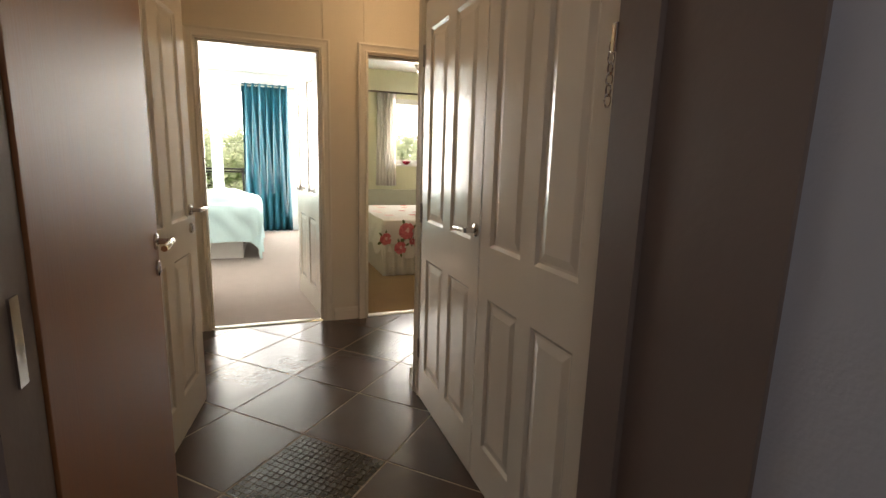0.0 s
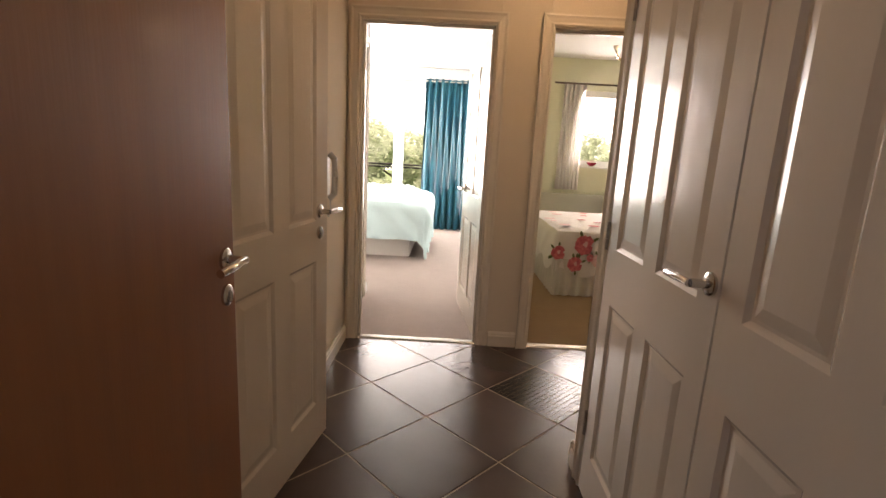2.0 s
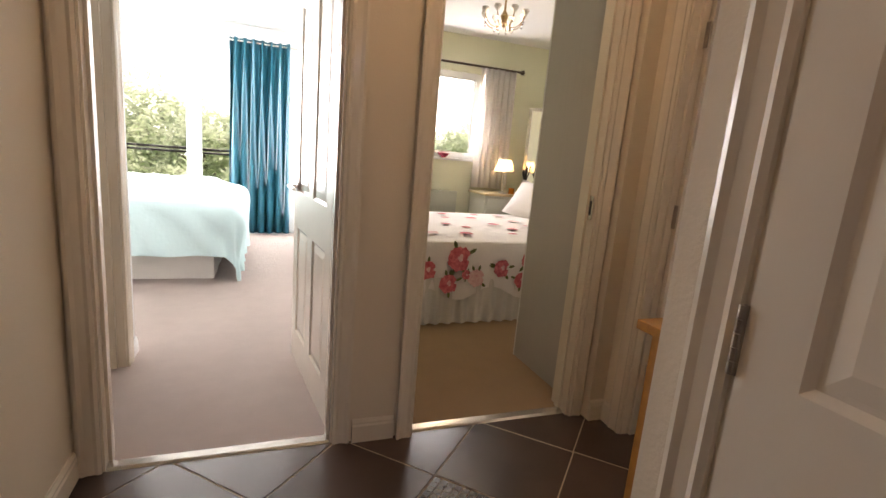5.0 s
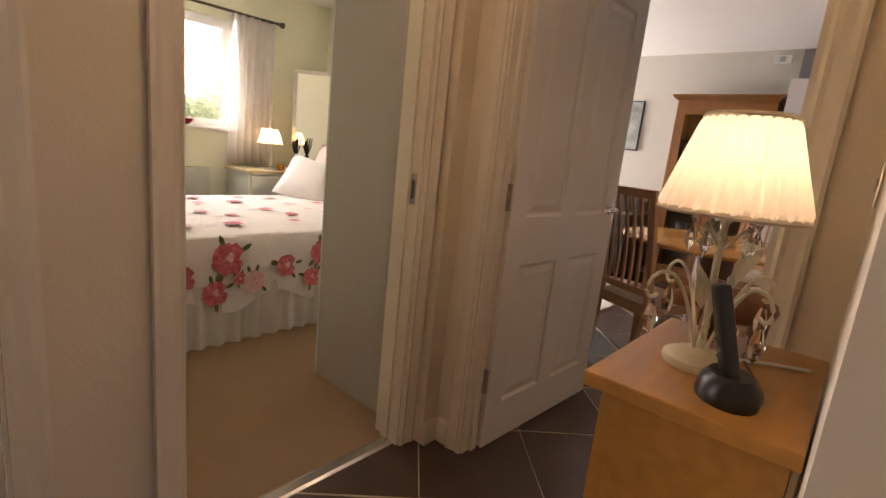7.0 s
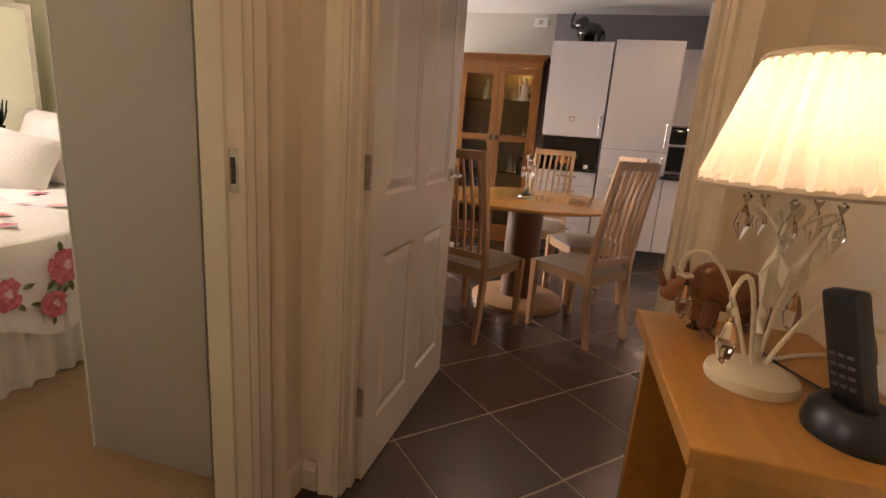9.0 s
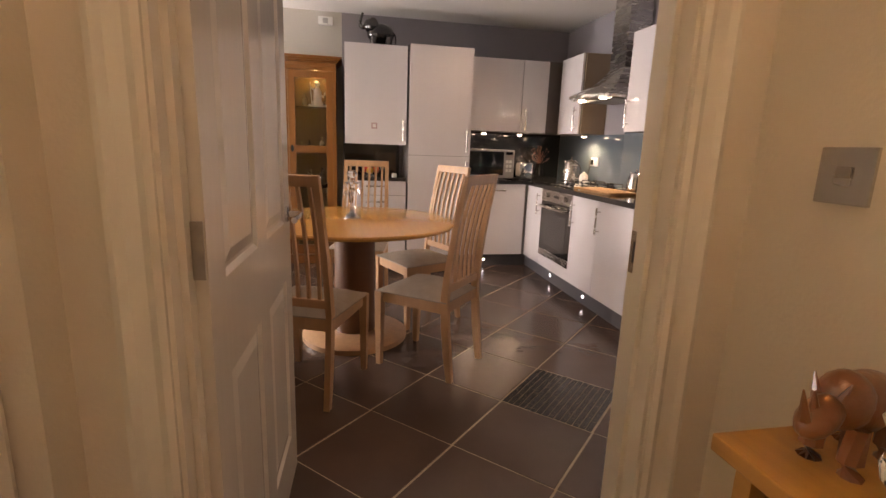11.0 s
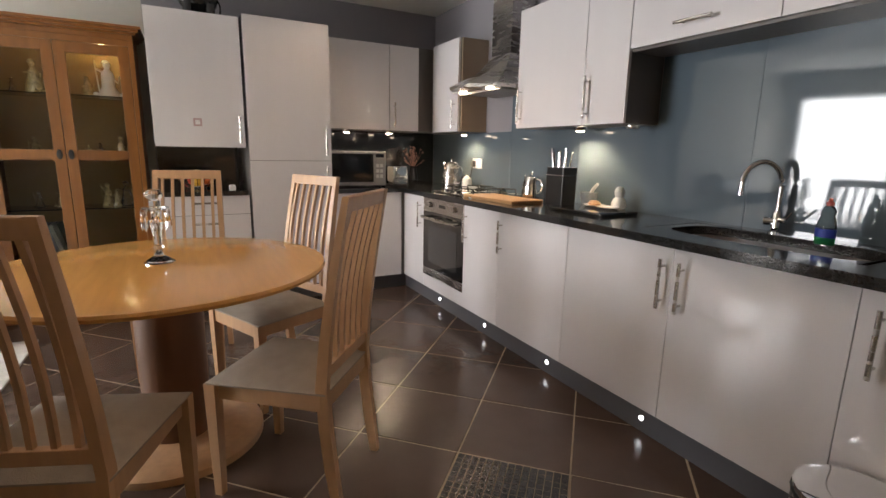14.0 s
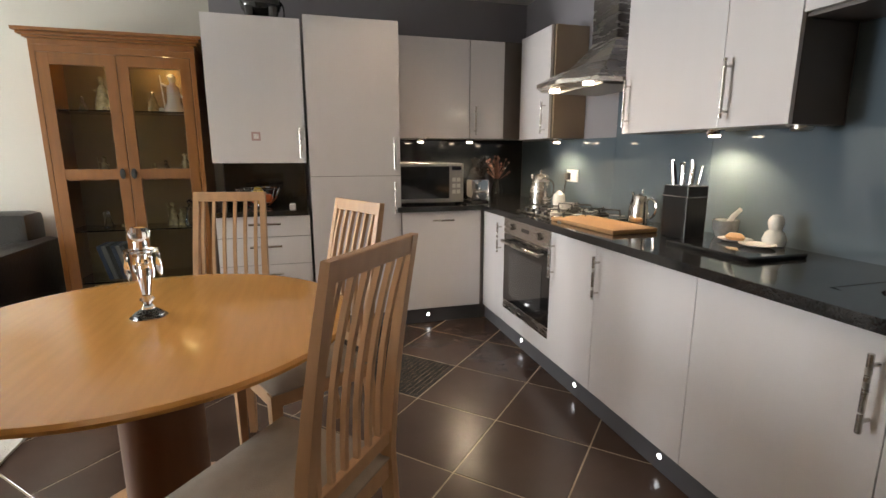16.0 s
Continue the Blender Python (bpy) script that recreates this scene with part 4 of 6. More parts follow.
part("pestle", bm, porcelain, mt, "white pestle", smooth=True)
for x, nm in ((5.00, 0), (4.88, 1)):
    pl = part("plate", lathe(B(), [(0, 0.004), (0.035, 0), (0.062, 0.010), (0.065, 0.013), (0.036, 0.006), (0, 0.007)], seg=28), porcelain, None, "small white dish on the worktop" if nm else "small white plate with a biscuit on it", smooth=True, category="plate", group="dishes")
    pl.location = (x, 4.12 + 0.02 * nm, W0 + 0.018)
bi = part("biscuit", lathe(B(), [(0, 0), (0.034, 0.002), (0.038, 0.012), (0.024, 0.026), (0, 0.03)], seg=18, squash=(1.1, 0.8)), board, None, "brown pastry on a small plate", smooth=True, category="pastry")
bi.location = (5.00, 4.12, W0 + 0.026)
bm = B()
lathe(bm, [(0, 0), (0.038, 0.0), (0.043, 0.025), (0.034, 0.05), (0.022, 0.062), (0.028, 0.085), (0.028, 0.10), (0.017, 0.12), (0, 0.124)], seg=22)
fg = part("dog_ornament", bm, porcelain, None, "glazed white and black dog ornament", smooth=True, category="ornament")
fg.location = (4.89, 4.045, W0 + 0.018)
tr = part("tray", box(B(), -0.20, 0.20, -0.14, 0.14, 0, 0.018, 0.006), blackgloss, None, "black rectangular glass board on the worktop", category="tray")
tr.location = (4.93, 4.21, W0)
ts = thing("toaster", pose(7.10, 4.50, W0), "polished steel toaster reflecting the lamps", "toaster")
part("body", box(B(), -0.12, 0.12, -0.075, 0.075, 0.012, 0.18, 0.02), polished, ts, smooth=True)
part("base", box(B(), -0.11, 0.11, -0.068, 0.068, 0, 0.012), blackmatt, ts)
fv = thing("flower_vase", pose(7.25, 4.25, W0), "dark vase holding dried brown and pink flowers", "vase")
part("vase", lathe(B(), [(0, 0), (0.04, 0), (0.05, 0.07), (0.03, 0.15), (0.036, 0.17), (0.025, 0.17), (0, 0.1)]), blackgloss, fv, smooth=True)
bm = B()
rng = random.Random(5)
for q in range(46):
    a, r_, z = rng.uniform(0, 6.28), rng.uniform(0.0, 0.10), rng.uniform(0.2, 0.36)
    lathe(bm, [(0, -0.011), (0.011, 0), (0, 0.011)], (r_ * math.cos(a), r_ * math.sin(a), z), 5)
    tube(bm, [(0, 0, 0.15), (r_ * math.cos(a), r_ * math.sin(a), z)], 0.0015, 4)
part("flowers", bm, material("dried_flowers", (0.11, 0.055, 0.03), 0.8, var=0.6, scale=18, color2=(0.30, 0.13, 0.10)), fv, "dried brown flowers", kind="stuff")
tc_ = thing("tea_jar", pose(6.55, 4.06, W0), "white ceramic jar with red writing beside the kettle", "jar")
part("jar", lathe(B(), [(0, 0), (0.04, 0), (0.045, 0.05), (0.04, 0.09), (0.03, 0.095), (0.012, 0.115), (0, 0.118)]), porcelain, tc_, smooth=True)
bo = part("dish", lathe(B(), [(0, 0.005), (0.03, 0), (0.055, 0.035), (0.05, 0.035), (0, 0.012)]), porcelain, None, "small white ceramic bowl", smooth=True, category="bowl")
bo.location = (6.44, 4.05, W0)
so = thing("socket", pose(6.58, 3.938, 1.12), "white double wall socket with a plug and cable", "wall socket")
part("faceplate", box(B(), -0.073, 0.073, 0, 0.009, -0.043, 0.043, 0.003), whiteplastic, so)
part("plug", box(B(), 0.015, 0.06, 0.009, 0.035, -0.03, 0.02, 0.006), blackmatt, so, "black plug")
bm = B()
tube(bm, bezier((0.037, 0.03, -0.03), (0.04, 0.06, -0.15), (0.0, 0.05, -0.10), (-0.02, 0.10, -0.2)), 0.004, 6)
part("cable", bm, blackmatt, so)
fb = thing("fruit_basket", pose(7.10, 6.13, 0.905), "chrome wire fruit basket with red and yellow fruit", "fruit basket")
bm = B()
for k in range(16):
    a = k * math.pi / 8
    tube(bm, [(0.07 * math.cos(a), 0.07 * math.sin(a), 0.01), (0.12 * math.cos(a), 0.12 * math.sin(a), 0.06), (0.15 * math.cos(a), 0.15 * math.sin(a), 0.13)], 0.002, 4)
for r_, z in ((0.07, 0.008), (0.15, 0.13)):
    tube(bm, [(r_ * math.cos(q * math.pi / 12), r_ * math.sin(q * math.pi / 12), z) for q in range(25)], 0.003, 5)
part("basket", bm, polished, fb)
for q, (x, y, z, c) in enumerate(((0.02, 0.03, 0.06, (0.55, 0.04, 0.02)), (-0.05, 0.0, 0.05, (0.65, 0.35, 0.03)), (0.0, -0.06, 0.06, (0.6, 0.12, 0.02)), (-0.01, 0.0, 0.11, (0.62, 0.42, 0.05)))):
    part("fruit", lathe(B(), [(0, -0.036), (0.026, -0.026), (0.037, 0), (0.026, 0.026), (0, 0.034)], (x, y, z), 14), material("fruit_%d" % q, c, 0.3, var=0.3, scale=20), fb, smooth=True)
ml = part("roller", box(B(), -0.05, 0.05, -0.02, 0.02, 0, 0.035, 0.006), whiteplastic, None, "small white box on the black worktop", category="box")
ml.location = (6.90, 5.90, 0.905)
vt = thing("alarm_box", pose(7.45, 6.56, 2.405), "small white wall sensor box", "sensor")
part("case", box(B(), -0.035, 0, -0.07, 0.07, -0.04, 0.04, 0.006), whiteplastic, vt)
part("grille", box(B(), -0.038, -0.035, -0.025, 0.025, -0.025, 0.025), material("grey_plastic", (0.4, 0.4, 0.38), 0.5), vt)

# bin by the door
bn = thing("pedal_bin", pose(3.42, 4.69, 0), "steel and black kitchen bin near the door", "bin")
part("body", lathe(B(), [(0.13, 0), (0.14, 0.02), (0.14, 0.30), (0.135, 0.31)], seg=30), steel, bn, smooth=True)
part("lid", lathe(B(), [(0.14, 0.31), (0.14, 0.335), (0.11, 0.35), (0.05, 0.345), (0, 0.345)], seg=30), polished, bn, smooth=True)
part("rim", lathe(B(), [(0.142, 0.302), (0.144, 0.31), (0.142, 0.318)], seg=30), blackmatt, bn)

# ---- glazed cabinet ----
cab = thing("display_cabinet", pose(7.065, 7.355, 0, 0, 0, -90), "antique pine glazed display cabinet with lit shelves of ornaments", "display cabinet")
CW, CD, CH = 0.90, 0.37, 2.0
for nm, b in (("side", (0, 0.03, 0, CD, 0.09, CH - 0.08)), ("side", (CW - 0.03, CW, 0, CD, 0.09, CH - 0.08))):
    part(nm, box(B(), *b, 0.002), pine, cab)
part("back", box(B(), 0.03, CW - 0.03, CD - 0.015, CD, 0.09, CH - 0.08), material("dark_pine_back", (0.20, 0.12, 0.045), 0.6, var=0.2, scale=3, stretch=(1, 8, 0.8)), cab)
part("base", box(B(), -0.012, CW + 0.012, -0.012, CD, 0.0, 0.09, 0.006), pine, cab)
bm = B()
for q, (o, z0, z1) in enumerate(((0.0, CH - 0.08, CH - 0.045), (0.018, CH - 0.045, CH - 0.03), (0.038, CH - 0.03, CH - 0.012), (0.055, CH - 0.012, CH + 0.008))):
    box(bm, -o, CW + o, -o, CD, z0, z1, 0.003)
part("cornice", bm, pine, cab, "stepped pine cornice")
part("rail", box(B(), 0.03, CW - 0.03, 0.0, 0.03, CH - 0.12, CH - 0.081), pine, cab)
for z in (0.42, 0.77, 1.105, 1.54):
    part("shelf", box(B(), 0.031, CW - 0.031, 0.03, CD - 0.016, z, z + (0.018 if z in (1.105,) else 0.008)), pine if z == 1.105 else cabglass, cab, "" if z == 1.105 else "glass shelf")
for s in (0, 1):
    a = 0.032 + s * 0.42
    b = a + 0.416
    dd = new("door")
    bm = B()
    st_ = 0.062
    box(bm, a, a + st_, 0, 0.022, 0.10, CH - 0.122, 0.002)
    box(bm, b - st_, b, 0, 0.022, 0.10, CH - 0.122, 0.002)
    for z0, z1 in ((0.10, 0.19), (1.115, 1.18), (CH - 0.19, CH - 0.122)):
        box(bm, a + st_, b - st_, 0.001, 0.021, z0, z1)
    bpy.data.objects.remove(dd)
    dd = part("door", bm, pine, cab, "pine-framed glazed door")
    part("pane", box(B(), a + st_, b - st_, 0.010, 0.013, 0.19, 1.115), cabglass, dd)
    part("pane", box(B(), a + st_, b - st_, 0.010, 0.013, 1.18, CH - 0.19), cabglass, dd)
    hx = b - 0.03 if s == 0 else a + 0.03
    part("knob", lathe(B(), [(0.006, 0), (0.006, 0.012), (0.016, 0.018), (0.016, 0.026), (0, 0.03)], (hx, 0, 1.15), 14, (0, -1, 0), squash=(1, 2.1)), blackmatt, dd, "black cup knob", smooth=True)
bulb("cabinet_lamp", (7.25, 6.66, 1.86), 0.9, (1, 0.8, 0.35), 0.02)
bulb("cabinet_lamp", (7.25, 7.08, 1.86), 0.12, (1, 0.8, 0.45), 0.02)


def figure(x, y, z, h, mat, k):
    rr = random.Random(k)
    w = h * 0.28
    prof = [(0, 0), (w, 0), (w * 0.95, h * 0.08), (w * rr.uniform(0.55, 0.9), h * 0.3), (w * rr.uniform(0.3, 0.6), h * 0.55), (w * 0.55, h * 0.66), (w * 0.22, h * 0.78), (w * 0.36, h * 0.88), (w * 0.2, h * 0.98), (0, h)]
    bm = lathe(B(), prof, seg=12, squash=(1, 0.7))
    tube(bm, [(0, 0, h * 0.62), (w * 0.9, 0, h * rr.uniform(0.45, 0.85))], h * 0.035, 6)
    if k % 2:
        tube(bm, [(w * 0.8, 0, h * 0.1), (w * 1.0, 0, h * 0.98)], h * 0.02, 6)
    lathe(bm, [(0, h * 0.80), (w * 0.24, h * 0.85), (w * 0.27, h * 0.91), (0, h * 1.0)], (w * 0.06, 0, 0), 10)
    lathe(bm, [(w * 0.42, h * 0.93), (w * 0.40, h * 0.945), (w * 0.2, h * 1.01), (0, h * 1.02)], (w * 0.06, 0, 0), 10)
    tube(bm, [(0, 0, h * 0.64), (-w * 0.8, w * 0.3, h * rr.uniform(0.35, 0.6)), (-w * 0.95, w * 0.5, h * rr.uniform(0.5, 0.7))], h * 0.032, 6)
    for q in range(5):
        a = rr.uniform(0, 6.28)
        r_ = h * rr.uniform(0.05, 0.09)
        lathe(bm, [(0, 0), (r_, r_ * 0.5), (r_ * 0.8, r_ * 1.3), (0, r_ * 1.8)], (w * 1.15 * math.cos(a), w * 0.7 * math.sin(a), 0), 7)
    ob = part("figurine", bm, mat, None, "pale amber glazed figurine on a cabinet shelf" if mat is not crystal else "clear crystal ornament on a glass cabinet shelf", smooth=True, category="figurine", group="cabinet ornaments")
    ob.matrix_world = pose(x, y, z, 0, 0, rr.uniform(60, 120))
    return ob


glazed = material("amber_glazed_porcelain", (0.36, 0.27, 0.14), 0.12, var=0.55, scale=40, coat=0.5)
for k, (y, z, h, mm) in enumerate(((7.05, 1.548, 0.24, porcelain), (6.64, 1.548, 0.28, porcelain), (6.76, 1.548, 0.15, porcelain), (6.56, 1.548, 0.13, crystal), (7.17, 1.548, 0.10, crystal),
                                   (7.10, 1.123, 0.15, porcelain), (6.98, 1.123, 0.12, crystal), (6.73, 1.123, 0.12, crystal), (6.60, 1.123, 0.17, porcelain), (6.80, 1.123, 0.10, porcelain),
                                   (6.98, 0.778, 0.17, porcelain), (6.72, 0.778, 0.18, porcelain), (6.60, 0.778, 0.2, crystal), (7.12, 0.778, 0.12, crystal), (6.66, 0.778, 0.13, porcelain))):
    figure(7.22 + 0.03 * (k % 2), y, z, h * 0.9, glazed if mm is porcelain and k != 1 else mm, k)
for k in range(6):
    bk = part("book", box(B(), -0.09, 0.09, -0.012, 0.012, 0, 0.24, 0.002), material(("book_dark", "book_grey", "book_blue")[k % 3], ((0.03, 0.03, 0.03), (0.2, 0.2, 0.2), (0.05, 0.07, 0.12))[k % 3], 0.4), None, "dark hardback leaning in the cabinet", category="book", group="books in the cabinet")
    bk.matrix_world = pose(7.25, 6.98 + k * 0.028, 0.43, -14, 0, 0)

# ---- dining ----
TX, TY = 5.10, 6.31
tb = thing("dining_table", pose(TX, TY, 0), "round beech pedestal dining table", "table")
RT = 0.62
part("tabletop", lathe(B(), [(0, 0.728), (RT - 0.03, 0.728), (RT - 0.006, 0.736), (RT, 0.748), (RT - 0.006, 0.758), (RT - 0.02, 0.76), (0, 0.76)], seg=72), tabletop_m, tb, "round beech tabletop with bullnose edge", smooth=True)
# brown wood, its colour darkened further for the tabletop's shade
part("pedestal", lathe(B(), [(0.125, 0.05), (0.125, 0.70), (0.19, 0.728)], seg=48), material("shaded_beech", (0.13, 0.055, 0.025), 0.4, var=0.15, scale=5, stretch=(6, 6, 0.8)), tb, "wide brown wood drum pedestal, coloured darker for the shade under the top", smooth=True)
part("base", lathe(B(), [(0.33, 0), (0.33, 0.03), (0.30, 0.048), (0.155, 0.05)], seg=56), beech, tb, "round beech base", smooth=True)


def chair_at(x, y, deg):
    """The point is the middle of the back at the floor; the chair faces along deg."""
    return pose(x, y, 0, 0, 0, deg - 90)


def make_chair(m):
    ch = thing("dining_chair", m, "beech slat-back dining chair with fabric seat at the table", "chair", "chairs round the table")
    W, H = 0.20, 1.08

    def back(z):
        return -0.095 * ((z - 0.45) / 0.63) ** 1.35 if z > 0.45 else -0.045 * ((0.45 - z) / 0.45) ** 1.5
    for s in (-1, 1):
        bm = B()
        zz = [0, 0.15, 0.30, 0.45, 0.60, 0.75, 0.90, H]
        prev = None
        for z in zz:
            hw = (0.020 if z < 0.5 else 0.020 - 0.009 * (z - 0.45) / 0.63) if z > 0 else 0.015
            hd_ = 0.014
            cx, cy = s * (W - 0.02 - 0.02 * max(0, z - 0.45)), back(z)
            ring = [bm.verts.new((cx + a * hd_, cy + b * hw, z)) for a, b in ((-1, -1), (1, -1), (1, 1), (-1, 1))]
            if prev:
                for k in range(4):
                    bm.faces.new((prev[k], prev[(k + 1) % 4], ring[(k + 1) % 4], ring[k]))
            else:
                bm.faces.new(ring[::-1])
            prev = ring
        bm.faces.new(prev)
        part("leg", bm, beech, ch)
        bm = B()
        prev = None
        for z, hw in ((0, 0.014), (0.2, 0.018), (0.43, 0.021)):
            ring = [bm.verts.new((s * 0.195 + a * hw, 0.40 + b * hw, z)) for a, b in ((-1, -1), (1, -1), (1, 1), (-1, 1))]
            if prev:
                for k in range(4):
                    bm.faces.new((prev[k], prev[(k + 1) % 4], ring[(k + 1) % 4], ring[k]))
            else:
                bm.faces.new(ring[::-1])
            prev = ring
        bm.faces.new(prev)
        part("leg", bm, beech, ch)
    bm = B()
    box(bm, -0.165, 0.165, -0.012, 0.012, 0.37, 0.432, 0.003)
    box(bm, -0.175, 0.175, 0.39, 0.412, 0.37, 0.432, 0.003)
    box(bm, -0.195, -0.175, 0.0, 0.40, 0.37, 0.432, 0.003)
    box(bm, 0.175, 0.195, 0.0, 0.40, 0.37, 0.432, 0.003)
    part("seat_frame", bm, beech, ch)
    bm = B()
    n = 8
    grid_ = [[None] * (n + 1) for _ in range(n + 1)]
    for i in range(n + 1):
        for j in range(n + 1):
            u, v = i / n * 2 - 1, j / n * 2 - 1
            wx = 0.195 + 0.02 * (v + 1) / 2
            grid_[i][j] = bm.verts.new((u * wx, 0.20 + v * 0.215, 0.435 + 0.035 * (1 - abs(u) ** 5) * (1 - abs(v) ** 5)))
    for i in range(n):
        for j in range(n):
            bm.faces.new((grid_[i][j], grid_[i + 1][j], grid_[i + 1][j + 1], grid_[i][j + 1]))
    rim = [e for e in bm.edges if e.is_boundary]
    ex = bmesh.ops.extrude_edge_only(bm, edges=rim)
    bmesh.ops.translate(bm, vec=(0, 0, -0.006), verts=[g for g in ex["geom"] if isinstance(g, bmesh.types.BMVert)])
    part("seat", bm, fabric, ch, "stone fabric seat pad", smooth=True)
    bm = B()
    box(bm, -0.182, 0.182, -0.010, 0.010, -0.026, 0.024, 0.005, Matrix.Translation((0, back(1.055), 1.057)) @ Matrix.Rotation(radians(10), 4, "X"))
    part("top_rail", bm, beech, ch)
    bm = B()
    box(bm, -0.165, 0.165, -0.012, 0.012, -0.02, 0.02, 0.003, Matrix.Translation((0, back(0.52), 0.50)))
    part("back_rail", bm, beech, ch)
    for q in range(6):
        x = -0.1325 + q * 0.053
        bm = B()
        prev = None
        for k in range(7):
            z = 0.50 + (1.035 - 0.50) * k / 6
            y = back(z) + 0.016 * math.sin(math.pi * k / 6)
            ring = [bm.verts.new((x + a * 0.0075, y + b * 0.0075, z)) for a, b in ((-1, -1), (1, -1), (1, 1), (-1, 1))]
            if prev:
                for c in range(4):
                    bm.faces.new((prev[c], prev[(c + 1) % 4], ring[(c + 1) % 4], ring[c]))
            prev = ring
        part("slat", bm, beech, ch)
    return ch


CH0 = make_chair(chair_at(4.55, 5.75, 50))
for x, y, dg in ((4.30, 6.60, -22), (5.50, 5.685, 115), (6.10, 6.215, 168)):
    copy_thing(CH0, chair_at(x, y, dg))
cs = thing("candlestick", pose(5.14, 6.325, 0.76) @ Matrix.Scale(1.0, 4), "cut crystal candlestick with hanging drops on a mirror coaster", "candlestick")
part("coaster", lathe(B(), [(0.055, 0), (0.055, 0.004), (0, 0.004)], seg=32), mirror_m, cs, "round mirror coaster")
part("stem", lathe(B(), [(0.045, 0.004), (0.047, 0.012), (0.02, 0.03), (0.012, 0.045), (0.022, 0.06), (0.012, 0.075), (0.018, 0.12), (0.024, 0.165), (0.012, 0.19), (0.014, 0.205), (0.045, 0.215), (0.05, 0.222), (0.02, 0.226), (0.02, 0.25), (0, 0.25)], seg=12), crystal, cs)
part("cup", lathe(B(), [(0.014, 0.25), (0.030, 0.262), (0.033, 0.275), (0.022, 0.292), (0, 0.295)], seg=12), crystal, cs)
for k in range(8):
    a = k * math.pi / 4
    part("drop", lathe(B(), [(0, 0.215), (0.005, 0.205), (0.003, 0.19), (0.008, 0.165), (0.007, 0.15), (0, 0.13)], (0.047 * math.cos(a), 0.047 * math.sin(a), 0), 8), crystal, cs)

# ---- lounge ----
sf = thing("sofa", pose(6.95, 8.35, 0), "black leather sofa against the lounge wall", "sofa")
part("base", box(B(), -0.42, 0.42, -0.80, 0.80, 0.06, 0.40, 0.03), leather, sf, smooth=True)
part("backrest", box(B(), 0.20, 0.46, -0.80, 0.80, 0.40, 0.90, 0.06), leather, sf, smooth=True)
for s in (-1, 1):
    part("arm", box(B(), -0.42, 0.44, s * 0.78 - 0.11, s * 0.78 + 0.11, 0.06, 0.72, 0.05), leather, sf, smooth=True)
    part("cushion", box(B(), -0.40, 0.20, s * 0.34 - 0.33, s * 0.34 + 0.33, 0.40, 0.52, 0.05), leather, sf, smooth=True)
pf = thing("picture", pose(7.45, 8.0, 1.70), "small framed grey landscape picture on the wall", "picture")
part("frame", box(B(), -0.025, 0, -0.16, 0.16, -0.29, 0.29, 0.004), blackmatt, pf, "thin dark frame")
part("print", box(B(), -0.028, -0.025, -0.145, 0.145, -0.275, 0.275), material("landscape_print", (0.20, 0.22, 0.19), 0.5, var=0.5, scale=7, color2=(0.45, 0.47, 0.44)), pf, "grey-green landscape print")
rg = part("rug", box(B(), -0.8, 0.8, -1.0, 1.0, 0, 0.014, 0.004), material("pale_shag", (0.55, 0.52, 0.48), 0.95, var=0.15, scale=30, bump=1.0, bscale=150), None, "pale thick-pile lounge rug on the tiles", category="rug")
rg.matrix_world = pose(5.85, 8.10, 0.0)
for nm, x0, x1, y0, z0, z1, n in (("window_lounge", 5.95, 7.3, 10.63, 0.1, 2.2, 2),):
    wn = thing(nm, pose(0, 0, 0), "white-framed glazed lounge door", "window", kind="structure")
    bm = B()
    box(bm, x0, x1, y0 - 0.03, y0 + 0.03, z0, z0 + 0.06), box(bm, x0, x1, y0 - 0.03, y0 + 0.03, z1 - 0.06, z1)
    for k in range(n + 1):
        xx = x0 + (x1 - x0 - 0.06) * k / n
        box(bm, xx, xx + 0.06, y0 - 0.029, y0 + 0.029, z0 + 0.06, z1 - 0.06)
    part("window_frame", bm, whiteplastic, wn)
# strike plates
for m_, lab, w_, z0_, z1_ in ((zrot(2.968, 5.7755, 0), "square steel strike plate in the kitchen door lining", 0.022, 0.972, 1.06), (zrot(2.7149, 6.858, 90), "narrow steel strike plate in the bedroom door lining", 0.014, 0.97, 1.08)):
    sp = thing("strike_plate", m_, lab, "strike plate")
    part("plate", box(B(), -w_, w_, -0.001, 0.002, z0_, z1_, 0.001), chrome, sp)
    part("slot", box(B(), -w_ * 0.45, w_ * 0.5, 0.002, 0.0028, z0_ + 0.022, z1_ - 0.022), blackmatt, sp, "dark latch hole")

# ---- hall things ----
cn = thing("console_table", pose(0, 0, 0), "honey oak console shelf unit in the hall corner", "console table")
CX0, CX1, CY0, CY1, CZ = 2.152, 2.585, 5.613, 5.892, 0.865
part("top", box(B(), CX0, CX1, CY0, CY1, CZ - 0.024, CZ, 0.003), oak, cn, "honey oak top with square edge")
for a, b in ((CX0 + 0.035, CX0 + 0.06), (CX1 - 0.05, CX1 - 0.025)):
    part("side", box(B(), a, b, CY0 + 0.01, CY1 - 0.02, 0.0, CZ - 0.025, 0.001), oak, cn)
part("back", box(B(), CX0 + 0.06, CX1 - 0.05, CY0 + 0.01, CY0 + 0.02, 0.05, CZ - 0.025), oak, cn)
for z in (0.07, 0.42):
    part("shelf", box(B(), CX0 + 0.061, CX1 - 0.051, CY0 + 0.021, CY1 - 0.03, z, z + 0.018), oak, cn)
for k in range(3):
    q = part("folder", box(B(), -0.07, 0.07, -0.1, 0.1, 0, 0.035, 0.004), blackmatt, None, "dark folder stacked in the console", category="folder", group="folders in the console")
    q.location = (2.34, 5.76, 0.439 + 0.036 * k)

